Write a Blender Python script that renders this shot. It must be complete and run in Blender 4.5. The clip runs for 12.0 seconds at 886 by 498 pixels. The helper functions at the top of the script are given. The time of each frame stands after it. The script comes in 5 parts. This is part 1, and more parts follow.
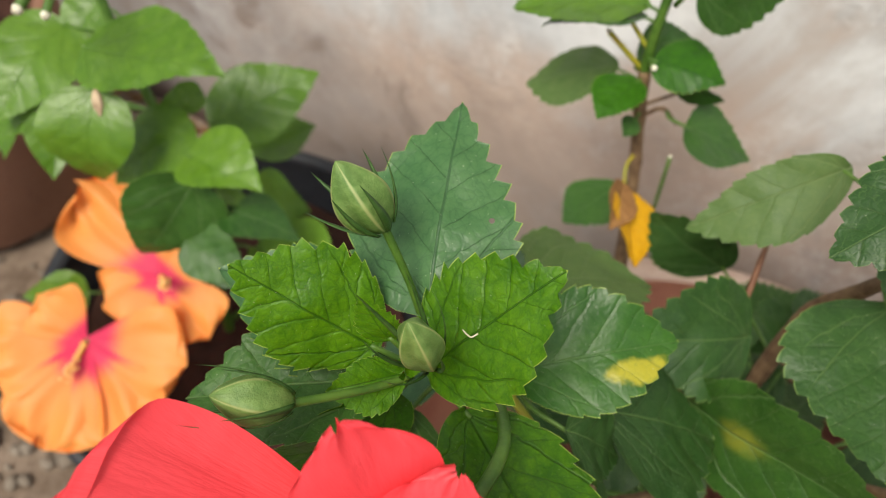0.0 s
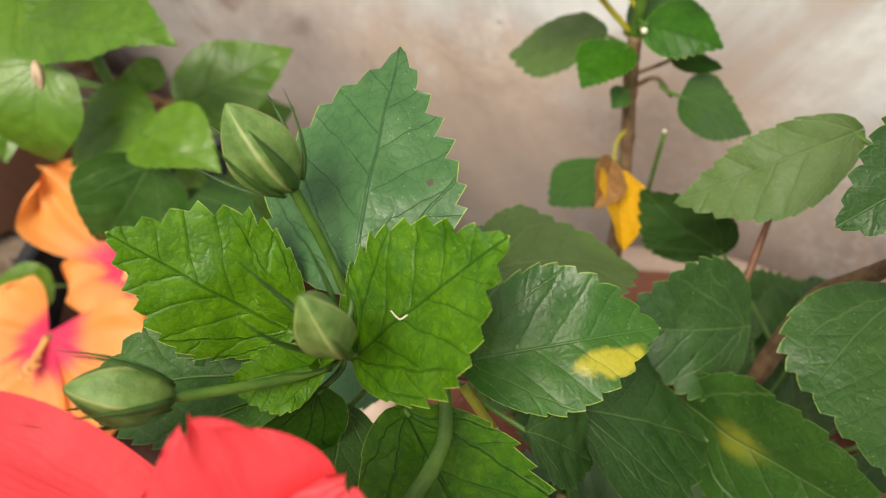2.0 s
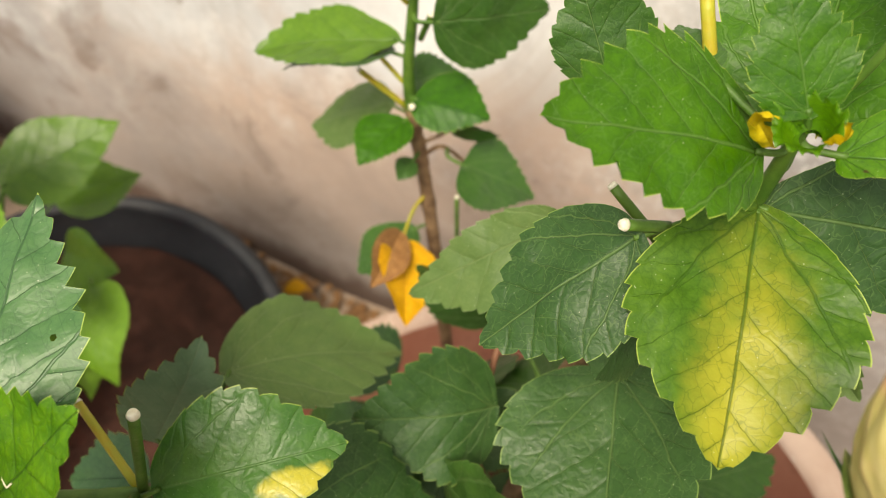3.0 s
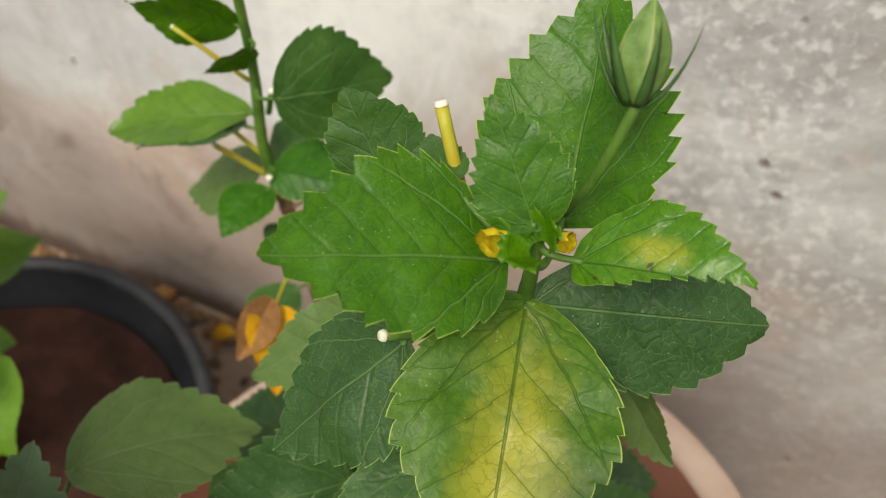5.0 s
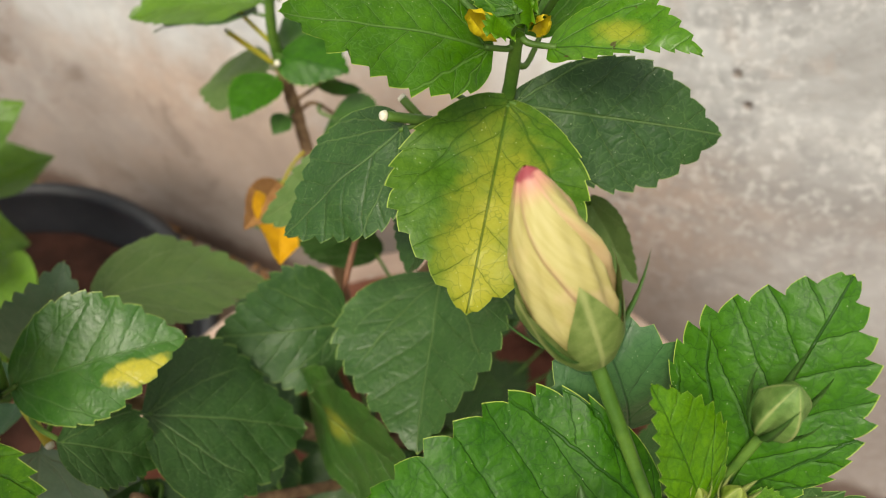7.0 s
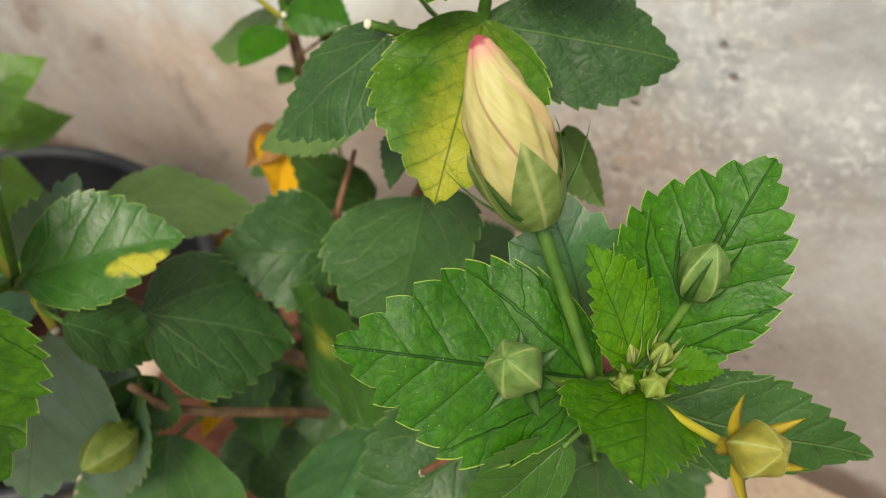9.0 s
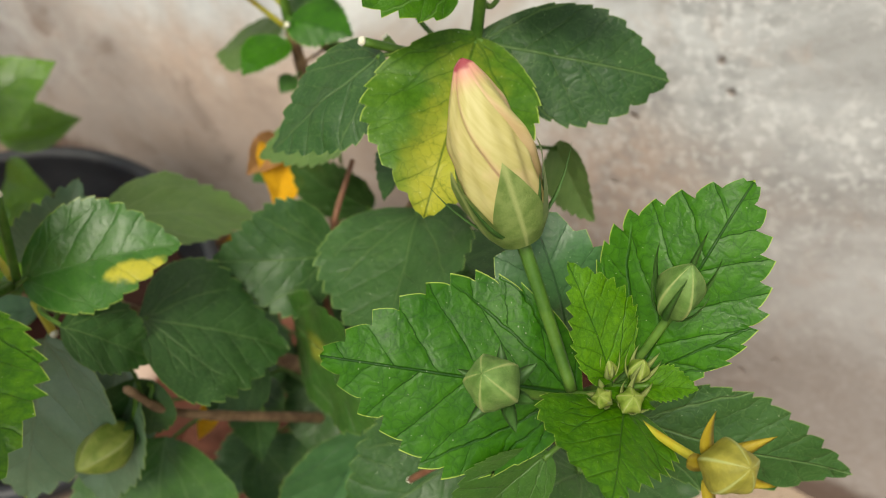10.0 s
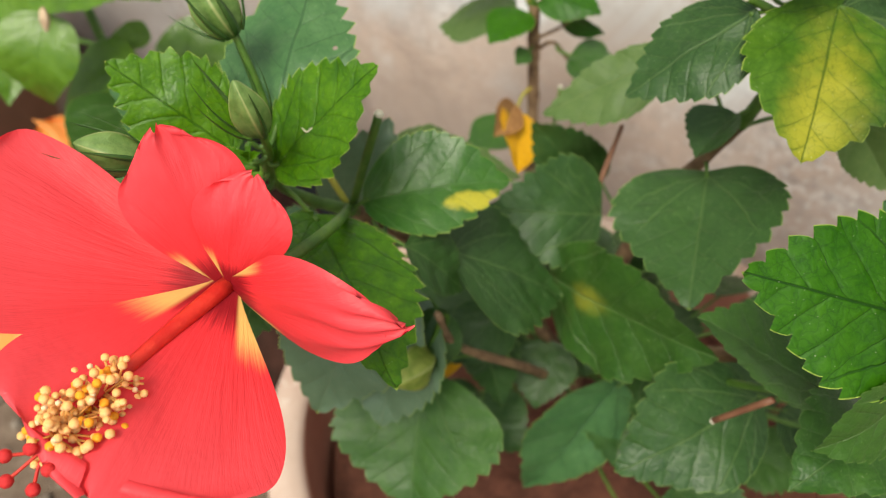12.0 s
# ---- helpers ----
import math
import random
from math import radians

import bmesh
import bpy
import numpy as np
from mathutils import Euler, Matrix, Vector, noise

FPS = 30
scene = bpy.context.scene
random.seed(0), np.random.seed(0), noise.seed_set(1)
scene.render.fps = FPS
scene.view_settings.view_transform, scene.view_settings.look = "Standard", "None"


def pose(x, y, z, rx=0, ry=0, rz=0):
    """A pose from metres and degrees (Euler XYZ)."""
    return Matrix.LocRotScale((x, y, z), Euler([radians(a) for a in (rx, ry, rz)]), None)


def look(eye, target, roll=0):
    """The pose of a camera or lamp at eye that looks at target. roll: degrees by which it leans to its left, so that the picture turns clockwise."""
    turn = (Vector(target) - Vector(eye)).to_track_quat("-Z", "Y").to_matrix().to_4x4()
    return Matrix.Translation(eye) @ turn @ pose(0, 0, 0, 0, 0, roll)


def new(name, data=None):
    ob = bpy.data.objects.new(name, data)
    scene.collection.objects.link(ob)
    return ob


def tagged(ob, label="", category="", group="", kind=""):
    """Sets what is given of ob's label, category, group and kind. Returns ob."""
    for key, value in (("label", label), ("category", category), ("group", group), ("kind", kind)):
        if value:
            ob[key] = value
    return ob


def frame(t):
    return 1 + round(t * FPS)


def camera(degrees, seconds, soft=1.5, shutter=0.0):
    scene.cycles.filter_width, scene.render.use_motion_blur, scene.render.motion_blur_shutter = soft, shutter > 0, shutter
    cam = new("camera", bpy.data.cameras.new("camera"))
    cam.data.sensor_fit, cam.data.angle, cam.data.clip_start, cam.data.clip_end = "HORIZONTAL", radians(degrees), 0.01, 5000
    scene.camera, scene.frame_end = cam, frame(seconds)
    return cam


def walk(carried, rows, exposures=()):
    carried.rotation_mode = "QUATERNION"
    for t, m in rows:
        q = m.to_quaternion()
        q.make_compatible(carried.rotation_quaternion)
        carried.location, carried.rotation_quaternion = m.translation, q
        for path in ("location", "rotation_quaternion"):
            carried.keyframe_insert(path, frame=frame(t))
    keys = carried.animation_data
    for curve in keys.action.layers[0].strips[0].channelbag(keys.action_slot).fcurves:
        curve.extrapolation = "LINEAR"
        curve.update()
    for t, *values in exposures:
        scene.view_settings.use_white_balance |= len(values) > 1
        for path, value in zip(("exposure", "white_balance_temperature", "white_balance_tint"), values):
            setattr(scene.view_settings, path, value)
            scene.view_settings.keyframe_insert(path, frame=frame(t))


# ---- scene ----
cam = camera(59.3, 12.0, soft=1.0)
PATH = [
    (0, (0.0206, 0.0045, 0.7280), (-0.0229, 0.6909, 0.0020), -3.12),
    (0.5, (0.0144, 0.0196, 0.7125), (-0.0386, 0.7025, -0.0161), -3.35),
    (1, (0.0169, 0.0299, 0.7097), (-0.0458, 0.7141, -0.0168), -3.85),
    (1.5, (0.0217, 0.0272, 0.7008), (-0.0464, 0.7150, -0.0219), -4.23),
    (2, (0.0441, 0.0276, 0.6883), (-0.0182, 0.7145, -0.0358), -4.44),
    (2.5, (0.0981, 0.0434, 0.7002), (0.0568, 0.7307, -0.0251), -5.04),
    (3, (0.1492, 0.0545, 0.7115), (0.1276, 0.7475, -0.0091), -5.86),
    (3.5, (0.1841, 0.0674, 0.7190), (0.1795, 0.7671, 0.0045), -6.09),
    (3.7, (0.1952, 0.0761, 0.7229), (0.1921, 0.7724, 0.0051), -6.86),
    (5.5, (0.2154, 0.0566, 0.7312), (0.2288, 0.7545, 0.0152), -7.46),
    (6, (0.2091, 0.0335, 0.7186), (0.2226, 0.7288, -0.0001), -6.89),
    (6.5, (0.2052, 0.0096, 0.7085), (0.2179, 0.7037, -0.0113), -6.64),
    (7, (0.2059, -0.0052, 0.7089), (0.2238, 0.6894, -0.0102), -6.11),
    (7.5, (0.2027, -0.0356, 0.6815), (0.2232, 0.6592, -0.0373), -5.73),
    (7.7, (0.2080, -0.0401, 0.6843), (0.2283, 0.6538, -0.0356), -5.82),
    (9.3, (0.2210, -0.0556, 0.6990), (0.2201, 0.6535, -0.0062), -4.69),
    (9.5, (0.2255, -0.0541, 0.7008), (0.2228, 0.6538, -0.0054), -4.64),
    (10, (0.2235, -0.0571, 0.7037), (0.2173, 0.6538, 0.0004), -4.40),
    (10.5, (0.2189, -0.0604, 0.7057), (0.2103, 0.6535, 0.0055), -4.07),
    (11, (0.1958, -0.0630, 0.7038), (0.1825, 0.6517, 0.0045), -3.51),
    (11.5, (0.1366, -0.0792, 0.7007), (0.1081, 0.6414, 0.0080), -2.64),
    (12, (0.0849, -0.0958, 0.6990), (0.0494, 0.6292, 0.0111), -1.12),
]
EXPOSURES = [(0, 0.46, 6550, 8.5), (2, 0.54, 6850, 8.5), (3, 0.82, 7350, 9.5), (3.7, 0.53, 7300, 9.5), (5.5, 0.38, 6700, 7.5), (7.5, 0.60, 6900, 7.5), (9.5, 0.53, 6750, 4.5), (12, 0.56, 6650, 6.5)]
walk(cam, [(t, look(eye, target, roll)) for t, eye, target, roll in PATH], EXPOSURES)
cam.data.dof.use_dof = True
cam.data.dof.focus_distance = 0.242
cam.data.dof.aperture_fstop = 10.5

# world, sun and exposure
world = bpy.data.worlds.new("overcast_sky")
scene.world = world
world.use_nodes = True
wn = world.node_tree.nodes
sky = wn.new("ShaderNodeTexSky")
sky.sky_type, sky.sun_disc = "NISHITA", False
sky.sun_elevation, sky.sun_rotation = radians(55), radians(200)
sky.air_density, sky.dust_density, sky.ozone_density = 1.0, 2.0, 1.0
wn["Background"].inputs["Strength"].default_value = 0.108
veil = wn.new("ShaderNodeHueSaturation")            # a hazy, whitish sky
veil.inputs["Saturation"].default_value = 0.22
world.node_tree.links.new(sky.outputs["Color"], veil.inputs["Color"])
world.node_tree.links.new(veil.outputs["Color"], wn["Background"].inputs["Color"])
sun = new("sun", bpy.data.lights.new("sun", "SUN"))
sun.data.energy, sun.data.angle, sun.data.color = 2.6, radians(26), (1.0, 0.92, 0.78)
sun.matrix_world = look((-0.6, -1.6, 3.2), (0.1, 0.2, 0.4))


# ---- materials ----
def nodes_of(name):
    m = bpy.data.materials.new(name)
    m.use_nodes = True
    return m, m.node_tree.nodes, m.node_tree.links, m.node_tree.nodes["Principled BSDF"]


class Net:
    """Short hand for wiring value and colour nodes."""

    def __init__(self, name):
        self.m, self.n, self.l, self.b = nodes_of(name)

    def put(self, socket, v):
        if isinstance(v, bpy.types.NodeSocket):
            self.l.new(v, socket)
        elif v is not None:
            socket.default_value = v

    def math(self, op, a, b=None, c=None):
        x = self.n.new("ShaderNodeMath")
        x.operation = op
        for s, v in zip(x.inputs, (a, b, c)):
            self.put(s, v)
        return x.outputs[0]

    def noise(self, where, scale, detail=4.0, rough=0.55, distort=0.0):
        x = self.n.new("ShaderNodeTexNoise")
        self.put(x.inputs["Vector"], where)
        x.inputs["Scale"].default_value, x.inputs["Detail"].default_value = scale, detail
        x.inputs["Roughness"].default_value, x.inputs["Distortion"].default_value = rough, distort
        return x.outputs["Fac"]

    def voronoi(self, where, scale, feature="F1"):
        x = self.n.new("ShaderNodeTexVoronoi")
        x.feature = feature
        self.put(x.inputs["Vector"], where)
        x.inputs["Scale"].default_value = scale
        return x.outputs["Distance"]

    def ramp(self, v, lo, hi, a=0.0, b=1.0, smooth=True):
        x = self.n.new("ShaderNodeMapRange")
        x.interpolation_type = "SMOOTHSTEP" if smooth else "LINEAR"
        for s, q in zip(x.inputs, (v, lo, hi, a, b)):
            self.put(s, q)
        return x.outputs[0]

    def mix(self, f, a, b):
        x = self.n.new("ShaderNodeMix")
        x.data_type = "RGBA"
        self.put(x.inputs[0], f)
        for s, v in ((x.inputs[6], a), (x.inputs[7], b)):
            self.put(s, v if isinstance(v, bpy.types.NodeSocket) else (*v, 1.0))
        return x.outputs[2]

    def where(self, kind="Object"):
        return self.n.new("ShaderNodeTexCoord").outputs[kind]

    def split(self, v):
        x = self.n.new("ShaderNodeSeparateXYZ")
        self.put(x.inputs[0], v)
        return x.outputs

    def chance(self):
        return self.n.new("ShaderNodeObjectInfo").outputs["Random"]

    def attr(self, name):
        x = self.n.new("ShaderNodeAttribute")
        x.attribute_name = name
        return x.outputs["Fac"]

    def bump(self, h, strength, distance):
        x = self.n.new("ShaderNodeBump")
        x.inputs["Strength"].default_value, x.inputs["Distance"].default_value = strength, distance
        self.put(x.inputs["Height"], h)
        self.put(self.b.inputs["Normal"], x.outputs[0])
        return x.outputs[0]

    def done(self, colour, rough=0.6, through_light=0.0, spec=0.5):
        self.put(self.b.inputs["Base Color"], colour if isinstance(colour, bpy.types.NodeSocket) else (*colour, 1.0))
        self.put(self.b.inputs["Roughness"], rough)
        self.b.inputs["Specular IOR Level"].default_value = spec
        if through_light:
            tr = self.n.new("ShaderNodeBsdfTranslucent")
            self.put(tr.inputs["Color"], colour if isinstance(colour, bpy.types.NodeSocket) else (*colour, 1.0))
            mx = self.n.new("ShaderNodeMixShader")
            mx.inputs[0].default_value = through_light
            self.l.new(self.b.outputs[0], mx.inputs[1])
            self.l.new(tr.outputs[0], mx.inputs[2])
            self.l.new(mx.outputs[0], self.n["Material Output"].inputs["Surface"])
        return self.m


def leaf_material(name, deep, light, vein, edge, rough=0.42, patch=None, spots=False, spec=0.28, streak=0.5, amount=0.8, glow=0.18, relief=0.45, crisp=0.6):
    """A hibiscus leaf: net of veins from its own coordinates, quilted relief, pale rim, mottling, dust; patch: (x, y, size, reach) of a yellowed part."""
    k = Net(name)
    uv = k.where("UV")
    own = k.chance()
    shift = k.n.new("ShaderNodeVectorMath")
    shift.operation = "ADD"
    k.put(shift.inputs[0], uv)
    k.put(shift.inputs[1], k.math("MULTIPLY", own, 40.0))
    cloud = shift.outputs[0]
    x, y, _ = k.split(uv)
    ax = k.math("ABSOLUTE", x)
    wob = k.math("MULTIPLY", k.math("SUBTRACT", k.noise(cloud, 5.0, 2.0), 0.5), 0.07)
    zig = k.math("MULTIPLY", k.math("SUBTRACT", k.noise(cloud, 24.0, 2.0), 0.5), 0.018)
    yy = k.math("ADD", k.math("ADD", y, wob), zig)
    side = k.math("MULTIPLY", k.math("SIGN", x), 0.20)
    out = k.ramp(ax, 0.48, 0.30)
    line = k.math("SUBTRACT", k.math("MULTIPLY", yy, 0.84), k.math("MULTIPLY", k.math("MULTIPLY", y, y), 0.34))
    past = k.math("SUBTRACT", ax, line)                    # beyond the first pair of ribs
    inside = k.ramp(past, 0.012, -0.004)
    some = k.ramp(k.noise(cloud, 4.5, 2.0), 0.34, 0.56, 0.35, 1.0)
    here = k.math("MULTIPLY", out, some)
    run = k.math("SUBTRACT", yy, k.math("MULTIPLY", k.math("POWER", ax, 0.9), 0.80))
    f1 = k.math("ABSOLUTE", k.math("SUBTRACT", k.math("FRACT", k.math("ADD", k.math("MULTIPLY", run, 5.4), side)), 0.5))      # 0.5 on a vein
    run2 = k.math("SUBTRACT", yy, k.math("MULTIPLY", past, 0.35))
    f2 = k.math("ABSOLUTE", k.math("SUBTRACT", k.math("FRACT", k.math("ADD", k.math("MULTIPLY", run2, 6.4), side)), 0.5))
    f = k.math("ADD", k.math("MULTIPLY", f1, inside), k.math("MULTIPLY", f2, k.math("SUBTRACT", 1.0, inside)))
    thin = k.math("MULTIPLY", k.ramp(f, 0.482, 0.496), here)
    soft = k.math("MULTIPLY", k.ramp(f, 0.36, 0.50), here)
    cross = k.math("ADD", k.math("MULTIPLY", yy, 0.75), k.math("MULTIPLY", ax, 1.05))
    g = k.math("ABSOLUTE", k.math("SUBTRACT", k.math("FRACT", k.math("ADD", k.math("MULTIPLY", cross, 9.5), side)), 0.5))
    twig = k.math("MULTIPLY", k.ramp(g, 0.455, 0.492), k.ramp(k.noise(cloud, 5.0, 2.0), 0.44, 0.60))
    line2 = k.math("SUBTRACT", k.math("MULTIPLY", yy, 1.75), k.math("MULTIPLY", k.math("MULTIPLY", y, y), 1.7))
    fan1 = k.math("MULTIPLY", k.ramp(k.math("ABSOLUTE", past), 0.009, 0.003), k.ramp(y, 0.62, 0.42))
    fan2 = k.math("MULTIPLY", k.ramp(k.math("ABSOLUTE", k.math("SUBTRACT", ax, line2)), 0.010, 0.003), k.ramp(y, 0.42, 0.26))
    fan = k.math("MAXIMUM", fan1, k.math("MULTIPLY", fan2, 0.8))
    mid = k.ramp(ax, k.ramp(y, 0.0, 1.0, 0.012, 0.005, False), 0.002)
    ribs = k.math("MAXIMUM", k.math("MULTIPLY", k.math("MAXIMUM", thin, fan), 0.85), mid)
    veins = k.math("MAXIMUM", ribs, k.math("MULTIPLY", twig, 0.45))
    bent = k.n.new("ShaderNodeVectorMath")
    bent.operation = "MULTIPLY_ADD"
    tex = k.n.new("ShaderNodeTexNoise")
    tex.inputs["Scale"].default_value = 14.0
    k.put(tex.inputs["Vector"], cloud)
    k.put(bent.inputs[0], tex.outputs["Color"])
    bent.inputs[1].default_value = (0.09, 0.09, 0.09)
    k.put(bent.inputs[2], cloud)
    net = k.voronoi(bent.outputs[0], 15.0, "DISTANCE_TO_EDGE")        # the mesh of small veins
    cells = k.voronoi(bent.outputs[0], 40.0, "DISTANCE_TO_EDGE")
    fine = k.ramp(net, 0.038, 0.0)
    pucker = k.ramp(net, 0.0, 0.34)
    pebble = k.ramp(cells, 0.0, 0.30)
    blot = k.noise(cloud, 3.2, 5.0, 0.6)
    mott = k.noise(cloud, 13.0, 4.0, 0.6)
    grain = k.noise(cloud, 90.0, 3.0, 0.6)
    tone = k.math("ADD", k.math("MULTIPLY", k.math("SUBTRACT", blot, 0.5), 1.2), k.math("MULTIPLY", k.math("SUBTRACT", mott, 0.5), 1.2))
    tone = k.math("ADD", tone, k.math("MULTIPLY", k.math("SUBTRACT", grain, 0.5), 0.9))
    tone = k.math("ADD", tone, k.math("MULTIPLY", k.math("SUBTRACT", pucker, 0.5), 0.22))
    tone = k.math("ADD", tone, k.math("ADD", 0.30, k.math("MULTIPLY", own, 0.4)))
    col = k.mix(k.ramp(tone, 0.0, 1.0, smooth=False), deep, light)
    if patch:
        px_, py_, size, reach = patch
        dx = k.math("DIVIDE", k.math("SUBTRACT", x, px_), size)
        dy = k.math("DIVIDE", k.math("SUBTRACT", y, py_), reach)
        d = k.math("SQRT", k.math("ADD", k.math("MULTIPLY", dx, dx), k.math("MULTIPLY", dy, dy)))
        d = k.math("ADD", d, k.math("MULTIPLY", k.math("SUBTRACT", k.noise(cloud, 8.0, 4.0), 0.5), 1.3))
        d = k.math("ADD", d, k.math("MULTIPLY", soft, 0.06))
        col = k.mix(k.math("MULTIPLY", k.ramp(d, 0.85 + crisp, 0.85 - crisp), amount), col, (0.45, 0.41, 0.035))
    beside = k.math("MULTIPLY", k.math("SUBTRACT", soft, thin), 0.12)
    col = k.mix(beside, col, deep)
    col = k.mix(k.math("MULTIPLY", veins, streak), col, vein)
    col = k.mix(k.math("MULTIPLY", fine, 0.55 * streak), col, vein)
    rim = k.attr("rim")
    col = k.mix(k.math("MULTIPLY", k.ramp(rim, 0.984, 0.997), 0.85), col, edge)
    specks = k.n.new("ShaderNodeTexVoronoi")
    k.put(specks.inputs["Vector"], cloud)
    specks.inputs["Scale"].default_value = 44.0
    pick = k.ramp(k.split(specks.outputs["Color"])[0], 0.52, 0.58)
    dust = k.math("MULTIPLY", k.math("MULTIPLY", k.ramp(specks.outputs["Distance"], k.ramp(blot, 0.35, 0.65, 0.06, 0.14), 0.04), pick), 0.70)
    col = k.mix(dust, col, (0.55, 0.62, 0.42))
    if spots:
        col = k.mix(k.math("MULTIPLY", k.ramp(k.noise(cloud, 11.0, 3.0, 0.6), 0.66, 0.70), 0.8), col, (0.05, 0.025, 0.01))
    h = k.math("ADD", k.math("MULTIPLY", pucker, 0.030 + 0.055 * relief), k.math("MULTIPLY", pebble, 0.004 + 0.006 * relief))
    h = k.math("ADD", h, k.math("ADD", k.math("MULTIPLY", mott, 0.16), k.math("MULTIPLY", grain, 0.012)))
    h = k.math("SUBTRACT", h, k.math("ADD", k.math("MULTIPLY", ribs, 0.20 + 0.12 * relief), k.math("MULTIPLY", soft, 0.05 + 0.10 * relief)))
    k.bump(k.math("MULTIPLY", h, k.attr("size")), 0.45 + 0.45 * relief, 0.0022)
    return k.done(col, k.ramp(blot, 0.2, 0.8, rough - 0.07, rough + 0.12), glow, spec)


GREEN_EDGE = (0.38, 0.50, 0.09)
leaf_young = leaf_material("young_leaf", (0.026, 0.104, 0.001), (0.090, 0.226, 0.002), (0.024, 0.090, 0.004), GREEN_EDGE, 0.42, spec=0.30, streak=0.68, relief=0.85)
leaf_tender = leaf_material("tender_leaf", (0.019, 0.085, 0.001), (0.058, 0.172, 0.002), (0.105, 0.215, 0.045), GREEN_EDGE, 0.40, spec=0.30, streak=0.65, relief=0.65)
leaf_bright = leaf_material("bright_leaf", (0.016, 0.085, 0.001), (0.045, 0.160, 0.003), (0.010, 0.052, 0.004), GREEN_EDGE, 0.44, spec=0.26, streak=0.90, relief=0.70)
leaf_mature = leaf_material("mature_leaf", (0.017, 0.066, 0.008), (0.045, 0.122, 0.014), (0.105, 0.190, 0.055), (0.15, 0.25, 0.06), 0.44, spec=0.38, streak=0.65, glow=0.08, relief=0.75)
# bluish green, its base lightened to imitate skylight glancing off the leaf
leaf_blue = leaf_material("bluish_leaf", (0.040, 0.122, 0.039), (0.074, 0.178, 0.057), (0.020, 0.068, 0.024), GREEN_EDGE, 0.36, spec=0.45, streak=0.6)
# dark foliage; the colour also holds the shade under the upper shoots
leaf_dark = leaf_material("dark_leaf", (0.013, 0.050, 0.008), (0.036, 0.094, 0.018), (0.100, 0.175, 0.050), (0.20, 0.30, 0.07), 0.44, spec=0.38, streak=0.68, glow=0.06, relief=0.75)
# pale base colour with the sky's sheen painted in
leaf_sheen_tint = leaf_material("sheen_tinted_leaf", (0.080, 0.155, 0.080), (0.130, 0.215, 0.120), (0.150, 0.220, 0.120), GREEN_EDGE, 0.36, spec=0.60, streak=0.6)
leaf_glossy = leaf_material("glossy_leaf", (0.058, 0.145, 0.006), (0.120, 0.240, 0.016), (0.075, 0.175, 0.015), (0.12, 0.26, 0.03), 0.36, spec=0.45, streak=0.5)
leaf_pale = leaf_material("pale_leaf", (0.075, 0.140, 0.034), (0.125, 0.195, 0.056), (0.17, 0.24, 0.09), (0.20, 0.28, 0.12), 0.50, streak=0.5)
leaf_yellowing = leaf_material("yellowing_leaf", (0.040, 0.112, 0.005), (0.090, 0.188, 0.013), (0.026, 0.080, 0.004), GREEN_EDGE, 0.38, (-0.03, 0.80, 0.18, 0.62), spec=0.28, streak=0.70, amount=0.66, relief=0.35, crisp=0.75)
leaf_spotted = leaf_material("spotted_leaf", (0.026, 0.100, 0.010), (0.055, 0.158, 0.017), (0.09, 0.19, 0.05), GREEN_EDGE, 0.36, (0.13, 0.72, 0.085, 0.21), spec=0.40, streak=0.5, amount=0.92, crisp=0.26)
leaf_spotted_dark = leaf_material("dark_spotted_leaf", (0.018, 0.066, 0.009), (0.048, 0.122, 0.017), (0.105, 0.190, 0.055), (0.15, 0.25, 0.06), 0.35, (0.0, 0.30, 0.07, 0.10), streak=0.6, amount=0.35, glow=0.12)
leaf_blotched = leaf_material("blotched_leaf", (0.035, 0.128, 0.002), (0.078, 0.205, 0.006), (0.020, 0.080, 0.004), GREEN_EDGE, 0.32, (-0.12, 0.44, 0.09, 0.18), True, spec=0.4, streak=0.7, amount=0.45)
leaf_dry = leaf_material("dry_yellow_leaf", (0.62, 0.31, 0.006), (0.80, 0.44, 0.01), (0.50, 0.26, 0.01), (0.30, 0.13, 0.03), 0.55, streak=0.3)
leaf_scale = leaf_material("yellow_scale", (0.55, 0.40, 0.008), (0.70, 0.56, 0.02), (0.40, 0.28, 0.02), (0.55, 0.42, 0.05), 0.5, streak=0.4)
leaf_brown = leaf_material("withered_leaf", (0.20, 0.09, 0.03), (0.42, 0.22, 0.08), (0.22, 0.11, 0.04), (0.16, 0.07, 0.03), 0.7, streak=0.4)


def plant_skin(name, a, b, scale=60.0, rough=0.5, light=0.1, ridges=0.0):
    k = Net(name)
    w = k.where("Object")
    n = k.noise(w, scale, 5.0, 0.6)
    g = k.noise(w, scale * 6, 3.0, 0.6)
    col = k.mix(k.ramp(n, 0.3, 0.7), a, b)
    h = k.math("ADD", k.math("MULTIPLY", n, 0.6), k.math("MULTIPLY", g, 0.4))
    if ridges:
        u = k.split(k.where("UV"))[0]
        r = k.math("ABSOLUTE", k.math("SUBTRACT", k.math("FRACT", k.math("MULTIPLY", u, ridges)), 0.5))
        col = k.mix(k.math("MULTIPLY", k.ramp(r, 0.30, 0.02), 0.18), col, tuple(0.45 * c for c in a))
        col = k.mix(k.math("MULTIPLY", k.ramp(r, 0.42, 0.49), 0.75), col, (0.34, 0.38, 0.14))
        h = k.math("ADD", h, r)
    k.bump(h, 0.5, 0.0012)
    return k.done(col, rough, light)


